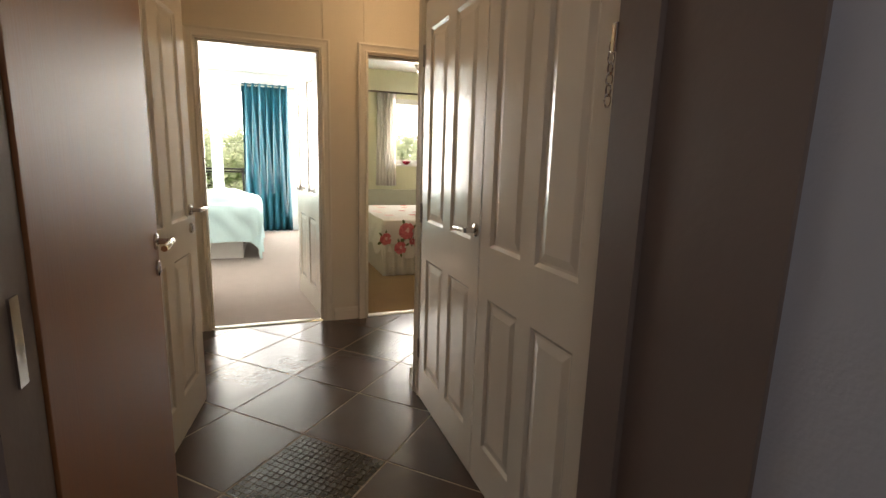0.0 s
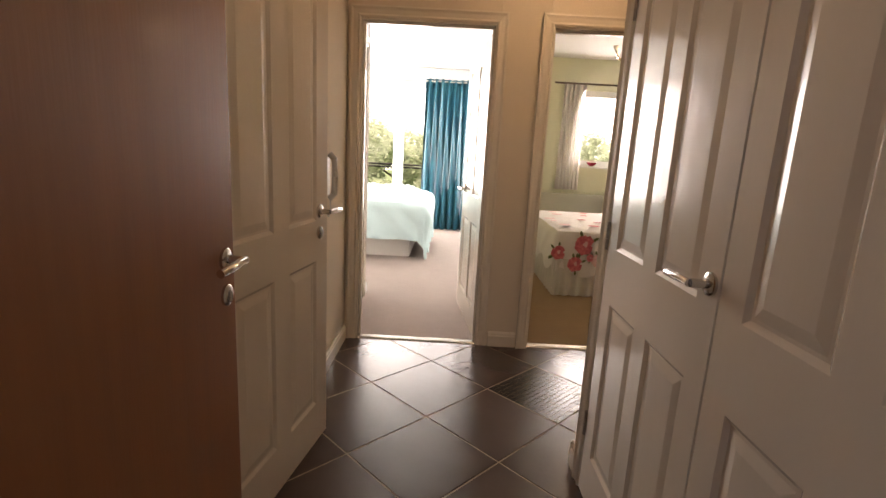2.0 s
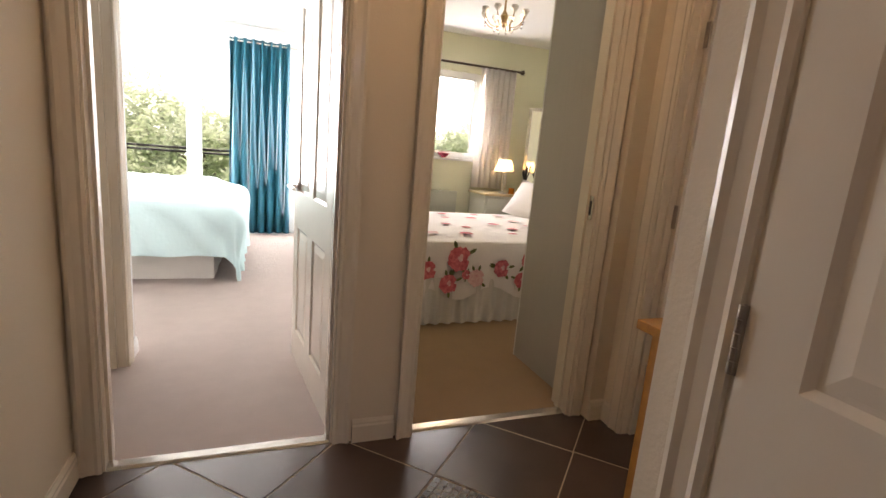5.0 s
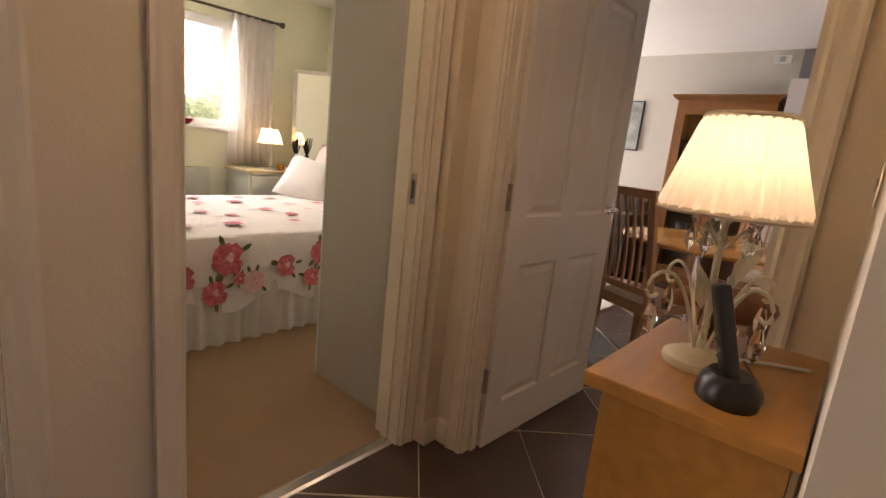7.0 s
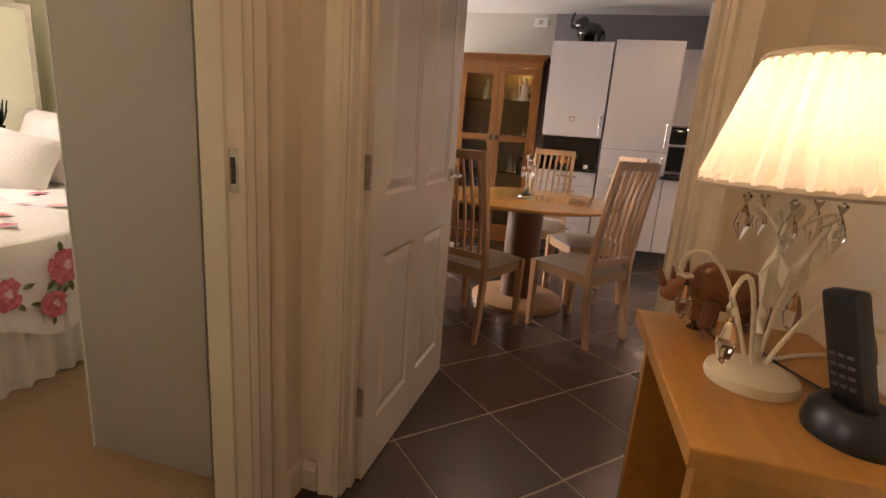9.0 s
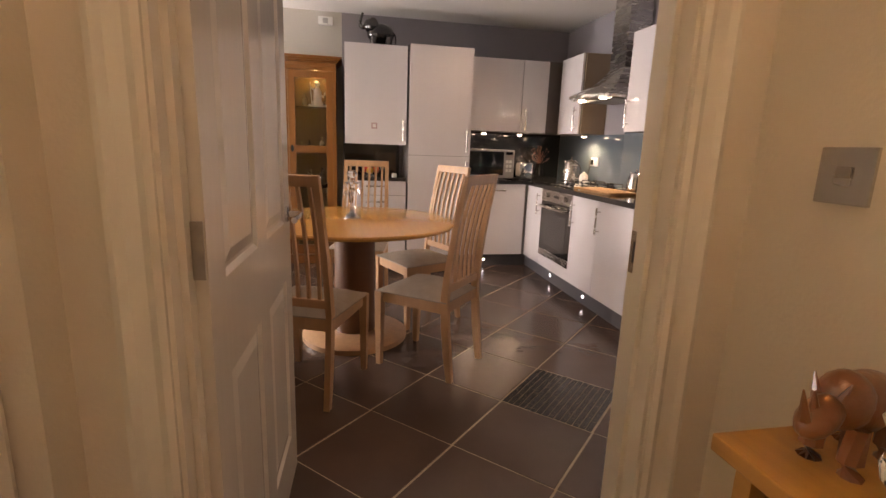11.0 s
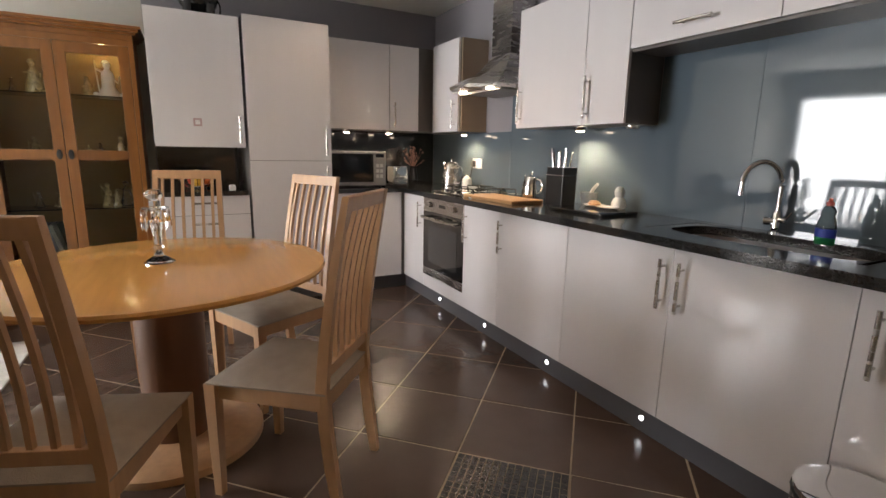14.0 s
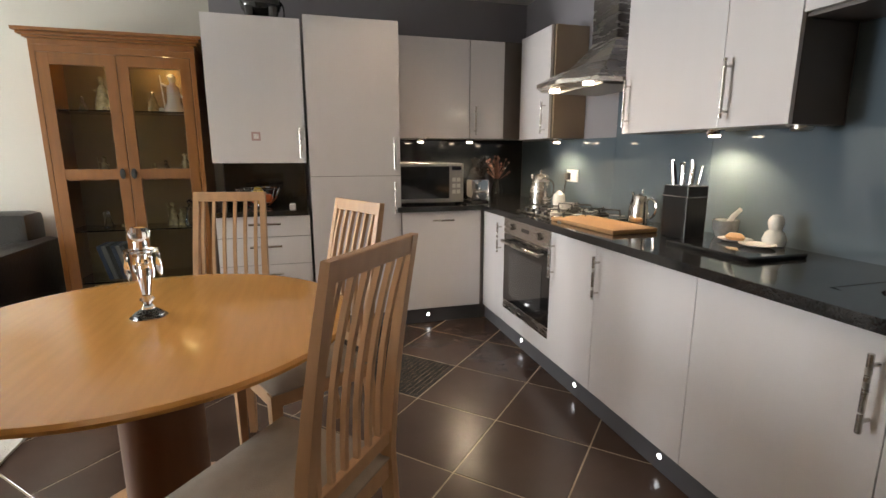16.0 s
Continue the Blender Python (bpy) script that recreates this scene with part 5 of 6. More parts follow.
lp = thing("table_lamp", pose(2.342, 5.78, CZ), "lit ivory table lamp with pleated cream shade and crystal drops", "table lamp")
part("base", lathe(B(), [(0, 0), (0.054, 0), (0.056, 0.006), (0.054, 0.014), (0.038, 0.022), (0.02, 0.028), (0, 0.029)], seg=40), ivory, lp, smooth=True)
part("stem", tube(B(), bezier((0, 0, 0.02), (0.02, 0.0, 0.10), (-0.02, 0.005, 0.17), (0, 0, 0.28)), 0.007, 10, 0.005), ivory, lp, smooth=True)
for k in range(4):
    a = k * math.pi / 2 + 0.9
    c_, s_ = math.cos(a), math.sin(a)
    R = lambda r, z: (r * c_, r * s_, z)
    pts = bezier(R(0.012, 0.03), R(0.03, 0.08), R(0.06, 0.17), R(0.10, 0.155), 9) + bezier(R(0.10, 0.155), R(0.13, 0.14), R(0.12, 0.10), R(0.098, 0.118), 6)[1:]
    part("scroll", tube(B(), pts, 0.003, 8), ivory, lp, smooth=True)
    part("drop", lathe(B(), [(0, 0.012), (0.006, 0.0), (0.012, -0.022), (0.008, -0.04), (0, -0.05)], (R(0.104, 0.10)), 8), crystal, lp)
    pts = bezier(R(0.006, 0.20), R(0.045, 0.255), R(0.06, 0.225), R(0.032, 0.215), 8)
    part("scroll", tube(B(), pts, 0.0022, 8), ivory, lp, smooth=True)
lf = B()
for k, (a, z, t) in enumerate(((2.8, 0.10, 0.9), (4.6, 0.13, 1.1))):
    m_ = Matrix.Translation((0.02 * math.cos(a), 0.02 * math.sin(a), z)) @ Matrix.Rotation(a, 4, "Z") @ Matrix.Rotation(0.35, 4, "Y")
    o_ = [(0, 0), (0.008, 0.02), (0.015, 0.05), (0.010, 0.075), (0, 0.09), (-0.010, 0.075), (-0.015, 0.05), (-0.008, 0.02)]
    va = [lf.verts.new(m_ @ Vector((0.012 * math.sin(q * 30), x, y))) for q, (x, y) in enumerate(o_)]
    vb = [lf.verts.new(v.co + Vector((0.002, 0.002, 0))) for v in va]
    lf.faces.new(va), lf.faces.new(vb[::-1])
    for i in range(8):
        lf.faces.new((va[i], va[(i + 1) % 8], vb[(i + 1) % 8], vb[i]))
part("leaf_ornament", lf, ivory, lp)
part("saucer", lathe(B(), [(0, 0.256), (0.03, 0.254), (0.052, 0.261), (0.052, 0.264), (0.03, 0.259), (0.014, 0.260), (0.014, 0.28), (0, 0.28)], seg=24), ivory, lp, smooth=True)
for k in range(5):
    a = k * 1.257 + 0.3
    part("drop", lathe(B(), [(0, 0.258), (0.0015, 0.246), (0.006, 0.242), (0.001, 0.232), (0.007, 0.219), (0.010, 0.206), (0, 0.184)], (0.049 * math.cos(a), 0.049 * math.sin(a), 0), 8), crystal, lp)


def pleated_shade(parent, r0, r1, z0, z1, n, mat, depth=0.0055):
    bm = B()
    rings = []
    for f in (0, 0.08, 0.92, 1):
        r, z = r0 + (r1 - r0) * f, z0 + (z1 - z0) * f
        row = []
        for k in range(n * 4):
            a = 2 * math.pi * k / (n * 4)
            rr = r + (depth * (1, 0.4, -1, 0.2)[k % 4] * (1 - 0.45 * f) if f not in (0, 1) else 0.002)
            row.append(bm.verts.new((rr * math.cos(a), rr * math.sin(a), z)))
        rings.append(row)
    for A, C in zip(rings, rings[1:]):
        for k in range(n * 4):
            j = (k + 1) % (n * 4)
            bm.faces.new((A[k], A[j], C[j], C[k]))
    s = part("shade", bm, mat, parent, "pleated cream fabric shade, lit from inside")
    for r, z in ((r0, z0), (r1, z1)):
        part("trim", lathe(B(), [(r + 0.001, z - 0.004), (r + 0.005, z), (r + 0.001, z + 0.005)], seg=48), material("shade_tape", (0.6, 0.5, 0.36), 0.8), s, smooth=True)
    return s


pleated_shade(lp, 0.103, 0.061, 0.256, 0.402, 26, shade_m, 0.008)
bulb("lamp_bulb", (2.342, 5.78, CZ + 0.335), 15.0, (1, 0.79, 0.55), 0.02)
ph = thing("telephone", pose(2.238, 5.715, CZ, 0, 0, 25) @ Matrix.Scale(0.84, 4), "black cordless telephone standing in its charging base", "telephone")
bs = part("base", lathe(B(), [(0, 0), (0.056, 0), (0.058, 0.01), (0.053, 0.035), (0.040, 0.048), (0, 0.042)], seg=28, squash=(1, 0.85)), blackmatt, ph, smooth=True)
bm = B()
box(bm, -0.024, 0.024, -0.013, 0.013, 0.0, 0.165, 0.009, Matrix.Translation((0.0, 0, 0.035)) @ Matrix.Rotation(radians(-14), 4, "X") @ Matrix.Rotation(radians(8), 4, "Y"))
hs = part("handset", bm, blackmatt, ph, smooth=True)
bm = B()
for q in range(12):
    box(bm, -0.004, 0.004, 0.0125, 0.0145, -0.002, 0.002, 0, Matrix.Translation((0.0, 0, 0.035)) @ Matrix.Rotation(radians(-14), 4, "X") @ Matrix.Rotation(radians(8), 4, "Y") @ Matrix.Translation((-0.012 + 0.012 * (q % 3), 0, 0.04 + 0.014 * (q // 3))))
part("keypad", bm, material("key_grey", (0.12, 0.12, 0.12), 0.4), hs)
part("cord", tube(B(), bezier((-0.04, -0.03, 0.01), (0.04, -0.10, 0.004), (0.20, -0.06, 0.004), (0.26, -0.10, 0.004), 14), 0.0025, 6), blackmatt, ph, "thin black cord")
wc = part("lamp_cord", tube(B(), bezier((2.39, 5.77, CZ + 0.005), (2.43, 5.72, CZ + 0.004), (2.46, 5.68, CZ + 0.004), (2.48, 5.635, CZ + 0.004), 12), 0.003, 6), whiteplastic, None, "white lamp cord lying on the console top", category="cable")
# carved rhinoceros
rh = B()
def blob(bm, c, r, sc=(1, 1, 1), rot=0.0, seg=12):
    prof = [(r * math.sin(math.pi * k / 8), -r * math.cos(math.pi * k / 8)) for k in range(9)]
    prof[0], prof[-1] = (0, -r), (0, r)
    before = set(bm.verts)
    lathe(bm, prof, (0, 0, 0), seg)
    vs = [v for v in bm.verts if v not in before]
    bmesh.ops.transform(bm, matrix=Matrix.Translation(c) @ Matrix.Rotation(rot, 4, "X") @ Matrix.Diagonal((*sc, 1)), verts=vs)
blob(rh, (0, 0, 0.075), 0.038, (0.85, 1.8, 0.95))
blob(rh, (0, 0.04, 0.085), 0.034, (0.85, 1.0, 1.05))
blob(rh, (0, 0.085, 0.075), 0.024, (0.8, 1.5, 0.9), -0.35)
for s in (-1, 1):
    for y in (-0.042, 0.04):
        tube(rh, [(s * 0.018, y, 0.06), (s * 0.02, y + 0.004, 0.02), (s * 0.021, y, 0.0)], 0.013, 8, 0.014)
    tube(rh, [(s * 0.012, 0.075, 0.098), (s * 0.018, 0.072, 0.118)], 0.005, 6, 0.001)
tube(rh, [(0, 0.115, 0.078), (0, 0.128, 0.115)], 0.007, 8, 0.001)
tube(rh, [(0, 0.10, 0.09), (0, 0.105, 0.11)], 0.005, 8, 0.001)
rr_ = part("rhino_carving", rh, rhino_m, None, "carved polished wood rhinoceros on the console", smooth=True, category="carving")
rr_.matrix_world = pose(2.515, 5.765, CZ, 0, 0, 15)
or_ = B()
blob(or_, (0, 0, 0.13), 0.105, (0.8, 1.25, 0.95))
blob(or_, (0, 0.10, 0.20), 0.065, (0.85, 0.95, 1.05))
for s in (-1, 1):
    blob(or_, (s * 0.055, 0.075, 0.205), 0.055, (0.25, 0.9, 1.1))
    for y in (-0.075, 0.07):
        tube(or_, [(s * 0.045, y, 0.10), (s * 0.045, y, 0.0)], 0.034, 10, 0.03)
tube(or_, bezier((0, 0.15, 0.19), (0, 0.21, 0.16), (0, 0.20, 0.24), (0, 0.17, 0.31)), 0.024, 8, 0.010)
tube(or_, bezier((0, -0.11, 0.16), (0, -0.15, 0.14), (0, -0.15, 0.08), (0, -0.14, 0.05)), 0.006, 6)
ob = part("elephant_ornament", or_, blackgloss, None, "black glossy elephant ornament on top of the white cabinet", smooth=True, category="ornament")
ob.matrix_world = pose(7.10, 6.03, 2.121)
sw = thing("light_switch", pose(2.71, 5.61, 1.192), "brushed steel light switch plate", "light switch")
part("plate", box(B(), -0.043, 0.043, 0, 0.006, -0.043, 0.043, 0.002), chrome, sw)
part("rocker", box(B(), -0.012, 0.012, 0.006, 0.010, -0.014, 0.014, 0.002), steel, sw)
ic = thing("intercom", pose(0.70, 6.30, 1.10), "white wall intercom with a curved handset and cord", "intercom")
part("body", box(B(), 0, 0.022, -0.045, 0.045, -0.10, 0.10, 0.008), whiteplastic, ic)
part("handset", tube(B(), [(0.03, 0.0, 0.115), (0.055, 0.0, 0.09), (0.06, 0, 0), (0.055, 0, -0.09), (0.03, 0, -0.115)], 0.016, 10), whiteplastic, ic, smooth=True)
part("cord", tube(B(), bezier((0.03, 0.02, -0.10), (0.03, 0.03, -0.25), (0.02, 0.0, -0.25), (0.01, 0.0, -0.10)), 0.004, 6), whiteplastic, ic)
for hx_, hy_ in ((1.35, 5.0), (2.0, 6.25)):
    hl = thing("ceiling_light", pose(hx_, hy_, CEIL), "round white flush hall ceiling light, lit warm", "ceiling light")
    part("base", lathe(B(), [(0.15, 0), (0.15, -0.02), (0, -0.02)], seg=32), whiteplastic, hl, smooth=True)
    part("diffuser", lathe(B(), [(0.14, -0.02), (0.13, -0.05), (0.08, -0.07), (0, -0.075)], seg=32), glow("hall_diffuser", (1, 0.78, 0.52), 2.4), hl, smooth=True)
bulb("hall_bulb", (1.35, 5.0, CEIL - 0.12), 0.55, (1, 0.74, 0.47), 0.08)
bulb("hall_bulb", (2.0, 6.25, CEIL - 0.12), 3.4, (1, 0.74, 0.47), 0.08)
for x, y in ((3.9, 5.2), (5.4, 5.2), (6.3, 5.2), (3.9, 6.6), (5.4, 6.6)):
    kl = thing("ceiling_spot", pose(x, y, CEIL), "round recessed kitchen ceiling spotlight, lit", "ceiling spotlight", "kitchen ceiling spotlights")
    part("trim", lathe(B(), [(0.045, 0), (0.043, -0.005), (0.032, -0.004)], seg=24), polished, kl, smooth=True)
    part("lens", lathe(B(), [(0.031, -0.002), (0, -0.003)], seg=16), bulbglow, kl)
    spot("kitchen_spot", (x, y, CEIL - 0.02), 5.0, (1, 0.78, 0.56), 130, 0.03)


# ---- soft furnishing helpers ----
def draped(name, rect, top, hang, mat, parent=None, step=0.04, seed=1, puff=0.02, wave=0.012, hem=0.0, label="", flare=0.05):
    """A cloth over a bed: rect (x0, x1, y0, y1) at height top, hanging down by hang (per side: -x, x, -y, y)."""
    x0, x1, y0, y1 = rect
    bm = B()
    nx = int((x1 - x0 + hang[0] + hang[1]) / step)
    ny = int((y1 - y0 + hang[2] + hang[3]) / step)
    rows = []
    for i in range(nx + 1):
        X = x0 - hang[0] + (x1 - x0 + hang[0] + hang[1]) * i / nx
        row = []
        for j in range(ny + 1):
            Y = y0 - hang[2] + (y1 - y0 + hang[2] + hang[3]) * j / ny
            cx, cy = min(max(X, x0), x1), min(max(Y, y0), y1)
            ex, ey = X - cx, Y - cy
            e = math.hypot(ex, ey)
            n3 = noise.noise(Vector((X * 3.1 + seed, Y * 3.1, seed)))
            n8 = noise.noise(Vector((X * 9 + seed, Y * 9, seed * 2)))
            inx = min(1, min(X - x0, x1 - X) / 0.22) if not ex else 0
            iny = min(1, min(Y - y0, y1 - Y) / 0.22) if not ey else 0
            z = top + puff * 2.2 * (1 - (1 - max(0, min(inx, iny))) ** 2) + puff * n3 + puff * 0.35 * n8
            if e > 0:
                out = flare * (1 - math.exp(-e / 0.05)) + wave * math.sin((X + Y) * 17 + seed + 2 * n3) * min(1, e / 0.2) + puff * n3
                d = Vector((ex, ey)).normalized()
                cx, cy = cx + d.x * out, cy + d.y * out
                z = top - max(0, e - 0.035) + (hem * math.sin((X + Y) * 12) * (e / max(hang)) if hem else 0)
                z = max(z, 0.02)
            row.append(bm.verts.new((cx, cy, z)))
        rows.append(row)
    for i in range(nx):
        for j in range(ny):
            bm.faces.new((rows[i][j], rows[i + 1][j], rows[i + 1][j + 1], rows[i][j + 1]))
    return part(name, bm, mat, parent, label, smooth=True)


def gathered(name, path, z0, z1, mat, parent, amp=0.012, pitch=0.05, label="", taper=0.4):
    """Pleated cloth hanging along a path of plan points."""
    bm = B()
    pts = []
    for (ax, ay), (bx, by) in zip(path, path[1:]):
        L = math.hypot(bx - ax, by - ay)
        n = max(2, int(L / (pitch / 8)))
        nx, ny = -(by - ay) / L, (bx - ax) / L
        for k in range(n):
            f = k / n
            pts.append((ax + (bx - ax) * f, ay + (by - ay) * f, nx, ny, L * f))
    rows = []
    for r in range(5):
        f = r / 4
        z = z1 + (z0 - z1) * f
        a = amp * (taper + (1 - taper) * f)
        rows.append([bm.verts.new((x + nx * a * math.sin(2 * math.pi * s / pitch + 0.8 * math.sin(s * 9)), y + ny * a * math.sin(2 * math.pi * s / pitch + 0.8 * math.sin(s * 9)), z)) for x, y, nx, ny, s in pts])
    for A, C in zip(rows, rows[1:]):
        for k in range(len(pts) - 1):
            bm.faces.new((A[k], A[k + 1], C[k + 1], C[k]))
    return part(name, bm, mat, parent, label, smooth=True)


def eyelet_curtain(name, x0, x1, y, z0, z1, folds, mat, label, amp=0.045):
    root = thing(name, pose(0, 0, 0), label, "curtain")
    bm = B()
    n = folds * 16
    rows = []
    for r in range(9):
        f = r / 8
        z = z1 + (z0 - z1) * f
        w = 1 + 0.06 * f
        rows.append([bm.verts.new((x0 + (x1 - x0) * (0.5 + (k / n - 0.5) * w) + 0.01 * math.sin(k * 0.37 + 3 * f), y + amp * math.sin(2 * math.pi * folds * k / n) * (1 + 0.15 * math.sin(k * 0.21)) + 0.012 * math.sin(5 * f + k * 0.1), z)) for k in range(n + 1)])
    for A, C in zip(rows, rows[1:]):
        for k in range(n):
            bm.faces.new((A[k], A[k + 1], C[k + 1], C[k]))
    cl = part("cloth", bm, mat, root, smooth=True)
    md = cl.modifiers.new("thick", "SOLIDIFY")
    md.thickness = 0.003
    return root


# ---- bedroom ----
bed = thing("bed", pose(0, 0, 0), "divan bed under a pale aqua duvet with a white valance", "bed")
part("mattress", box(B(), -1.15, 0.92, 9.41, 10.96, 0.30, 0.56, 0.04), valance, bed)
part("base", box(B(), -1.14, 0.90, 9.42, 10.95, 0.03, 0.30), valance, bed)
gathered("valance", [(-1.15, 9.375), (0.925, 9.375), (0.935, 10.96)], 0.015, 0.33, valance, bed, amp=0.003, pitch=0.35, label="plain white cotton valance")
draped("duvet", (-1.15, 0.99, 9.37, 11.0), 0.665, (0, 0.62, 0.46, 0.3), duvet1, bed, step=0.035, seed=3, puff=0.042, wave=0.02, flare=0.15, label="rumpled pale aqua duvet")
pv = thing("curtain_rail", pose(0, 0, 0), "thin white curtain rail over the glazed doors", "curtain rail")
part("rail", tube(B(), [(-1.8, 11.50, 2.30), (1.78, 11.50, 2.30)], 0.009, 10), silver, pv, smooth=True)
for x in (-1.75, 0.3, 1.75):
    part("bracket", tube(B(), [(x, 11.50, 2.30), (x, 11.6, 2.32)], 0.006, 8), silver, pv)
cur = eyelet_curtain("curtain", 0.92, 1.60, 11.50, 0.03, 2.335, 7, teal, "floor-length teal eyelet curtain")
for k in range(14):
    x = 0.93 + k * 0.050
    part("eyelet", tube(B(), [(x, 11.50 + 0.02 * math.cos(q), 2.30 + 0.02 * math.sin(q)) for q in [i * math.pi / 6 for i in range(13)]], 0.003, 6), polished, cur)
pd = thing("window_bedroom", pose(0, 0, 0), "wide white-framed glazed balcony doors", "window", kind="structure")
bm = B()
for x in (-1.7, -0.62, 0.44, 1.02):
    box(bm, x, x + 0.085 + (0.08 if x == 0.44 else 0), 11.62, 11.68, 0.06, 2.30)
for z0, z1 in ((0.06, 0.14), (2.22, 2.30)):
    for a, b in ((-1.615, -0.62), (-0.535, 0.44), (0.605, 1.02)):
        box(bm, a, b, 11.621, 11.679, z0, z1)
part("window_frame", bm, whiteplastic, pd)
for a, b in ((-1.615, -0.62), (-0.535, 0.44), (0.605, 1.02)):
    g_ = part("pane", box(B(), a, b, 11.645, 11.65, 0.14, 2.22), pane_m, pd)
    g_.visible_shadow = False
bl = thing("balcony", pose(0, 0, 0), "balcony with dark metal rails outside the bedroom", "balcony")
part("deck", box(B(), -2.4, 2.4, 11.7, 12.9, -0.15, -0.02), material("deck_grey", (0.3, 0.3, 0.29), 0.8), bl)
for z in (0.98, 0.93):
    part("rail", tube(B(), [(-2.4, 12.85, z), (2.4, 12.85, z)], 0.016, 8), blackmatt, bl)
for x in (-2.35, -0.8, 0.85, 2.35):
    part("post", tube(B(), [(x, 12.85, -0.02), (x, 12.85, 0.98)], 0.018, 8), blackmatt, bl)
rd = thing("radiator", pose(0, 0, 0), "white panel radiator on the bedroom wall", "radiator")
part("panel", box(B(), 1.765, 1.80, 9.65, 11.05, 0.13, 0.78, 0.006), whiteplastic, rd)
bm = B()
for k in range(34):
    box(bm, 1.757, 1.765, 9.69 + k * 0.04, 9.705 + k * 0.04, 0.18, 0.74)
part("fins", bm, whiteplastic, rd, kind="stuff")
for y in (9.8, 10.9):
    part("bracket", box(B(), 1.80, 1.85, y, y + 0.03, 0.3, 0.6), whiteplastic, rd)
# added fill bulb without a fitting, only to brighten the bedroom
bed_fill = bulb("bedroom_fill", (-0.2, 9.2, 2.3), 3, (1, 0.95, 0.9), 0.1)

# ---- guest bedroom ----
gb = thing("bed", pose(0, 0, 0), "double bed with white rose-print quilt, gathered valance and grey headboard", "bed")
part("base", box(B(), 2.40, 4.48, 8.15, 9.70, 0.04, 0.32), valance, gb)
part("mattress", box(B(), 2.38, 4.50, 8.13, 9.72, 0.32, 0.60, 0.04), valance, gb)
gathered("valance", [(4.5, 8.105), (2.36, 8.085), (2.34, 9.72)], 0.016, 0.36, valance, gb, amp=0.018, pitch=0.10, label="gathered off-white valance")
draped("quilt", (2.38, 4.45, 8.127, 9.68), 0.615, (0.40, 0, 0.41, 0.04), quilt, gb, step=0.03, seed=7, puff=0.008, wave=0.006, hem=0.045, flare=0.045, label="white quilt printed with roses")
part("headboard", box(B(), 4.52, 4.60, 8.14, 9.735, 0.05, 1.13, 0.03), material("grey_headboard", (0.22, 0.22, 0.20), 0.6, var=0.08, scale=10), gb, "grey padded headboard", smooth=True)


def rose_shape(bm, c, r, front, rng, petals=7):
    """A ragged bloom: overlapping wavy petal discs lying on the cloth."""
    def put(u, v, k):
        return (c[0] + u, c[1] - 0.003 - 0.0006 * k, c[2] + v) if front else (c[0] + u, c[1] + v * 0.9, c[2] + 0.002 + 0.0006 * k)
    for k in range(petals):
        a = k * 2 * math.pi / petals + rng.uniform(-0.2, 0.2)
        d = r * 0.48 if k else 0
        rr = r * (0.52 if k else 0.5)
        vs = [bm.verts.new(put(d * math.cos(a) + rr * (1 + 0.14 * math.sin(5 * q + k)) * math.cos(q), d * math.sin(a) + rr * (1 + 0.14 * math.sin(5 * q + k)) * math.sin(q), k)) for q in [i * math.pi / 7 for i in range(14)]]
        bm.faces.new(vs)


rng = random.Random(11)
YF = 8.06
front_roses = [(2.60, 0.50, 0.092, 0), (2.94, 0.43, 0.066, 0), (2.53, 0.32, 0.070, 0), (3.17, 0.49, 0.076, 0), (3.11, 0.34, 0.060, 0), (2.74, 0.36, 0.066, 1), (2.37, 0.42, 0.066, 0), (2.66, 0.385, 0.035, 0), (3.50, 0.50, 0.085, 0), (3.42, 0.35, 0.06, 0)]
red, pale, lv = B(), B(), B()
for x, z, r, kind_ in front_roses:
    rose_shape(pale if kind_ else red, (x, YF, z), r, True, rng)
    if not kind_:
        rose_shape(pale, (x + r * 0.1, YF - 0.006, z + r * 0.1), r * 0.30, True, rng, 4)
    for q in range(4):
        a = rng.uniform(0, 6.28)
        cx, cz = x + r * 1.25 * math.cos(a), z + r * 1.15 * math.sin(a)
        ln = r * 0.38
        vs = [(ln, 0), (0.3 * ln, 0.4 * ln), (-0.6 * ln, 0.35 * ln), (-ln, 0), (-0.6 * ln, -0.35 * ln), (0.3 * ln, -0.4 * ln)]
        ca, sa = math.cos(a), math.sin(a)
        lv.faces.new([lv.verts.new((cx + u * ca - v * sa, YF - 0.002, cz + u * sa + v * ca)) for u, v in vs])
for k in range(30):
    x, y = 2.5 + (k % 6) * 0.34 + rng.uniform(-0.1, 0.1), 8.24 + (k // 6) * 0.28 + rng.uniform(-0.08, 0.08)
    rose_shape(pale if k % 3 == 0 else red, (x, y, 0.641), rng.uniform(0.04, 0.07), False, rng, 5)
part("rose_print", red, rose, gb, "deep pink printed roses", kind="stuff")
part("pale_rose_print", pale, rosepale, gb, "pale pink printed roses", kind="stuff")
part("leaf_print", lv, leafprint, gb, "green printed leaves", kind="stuff")


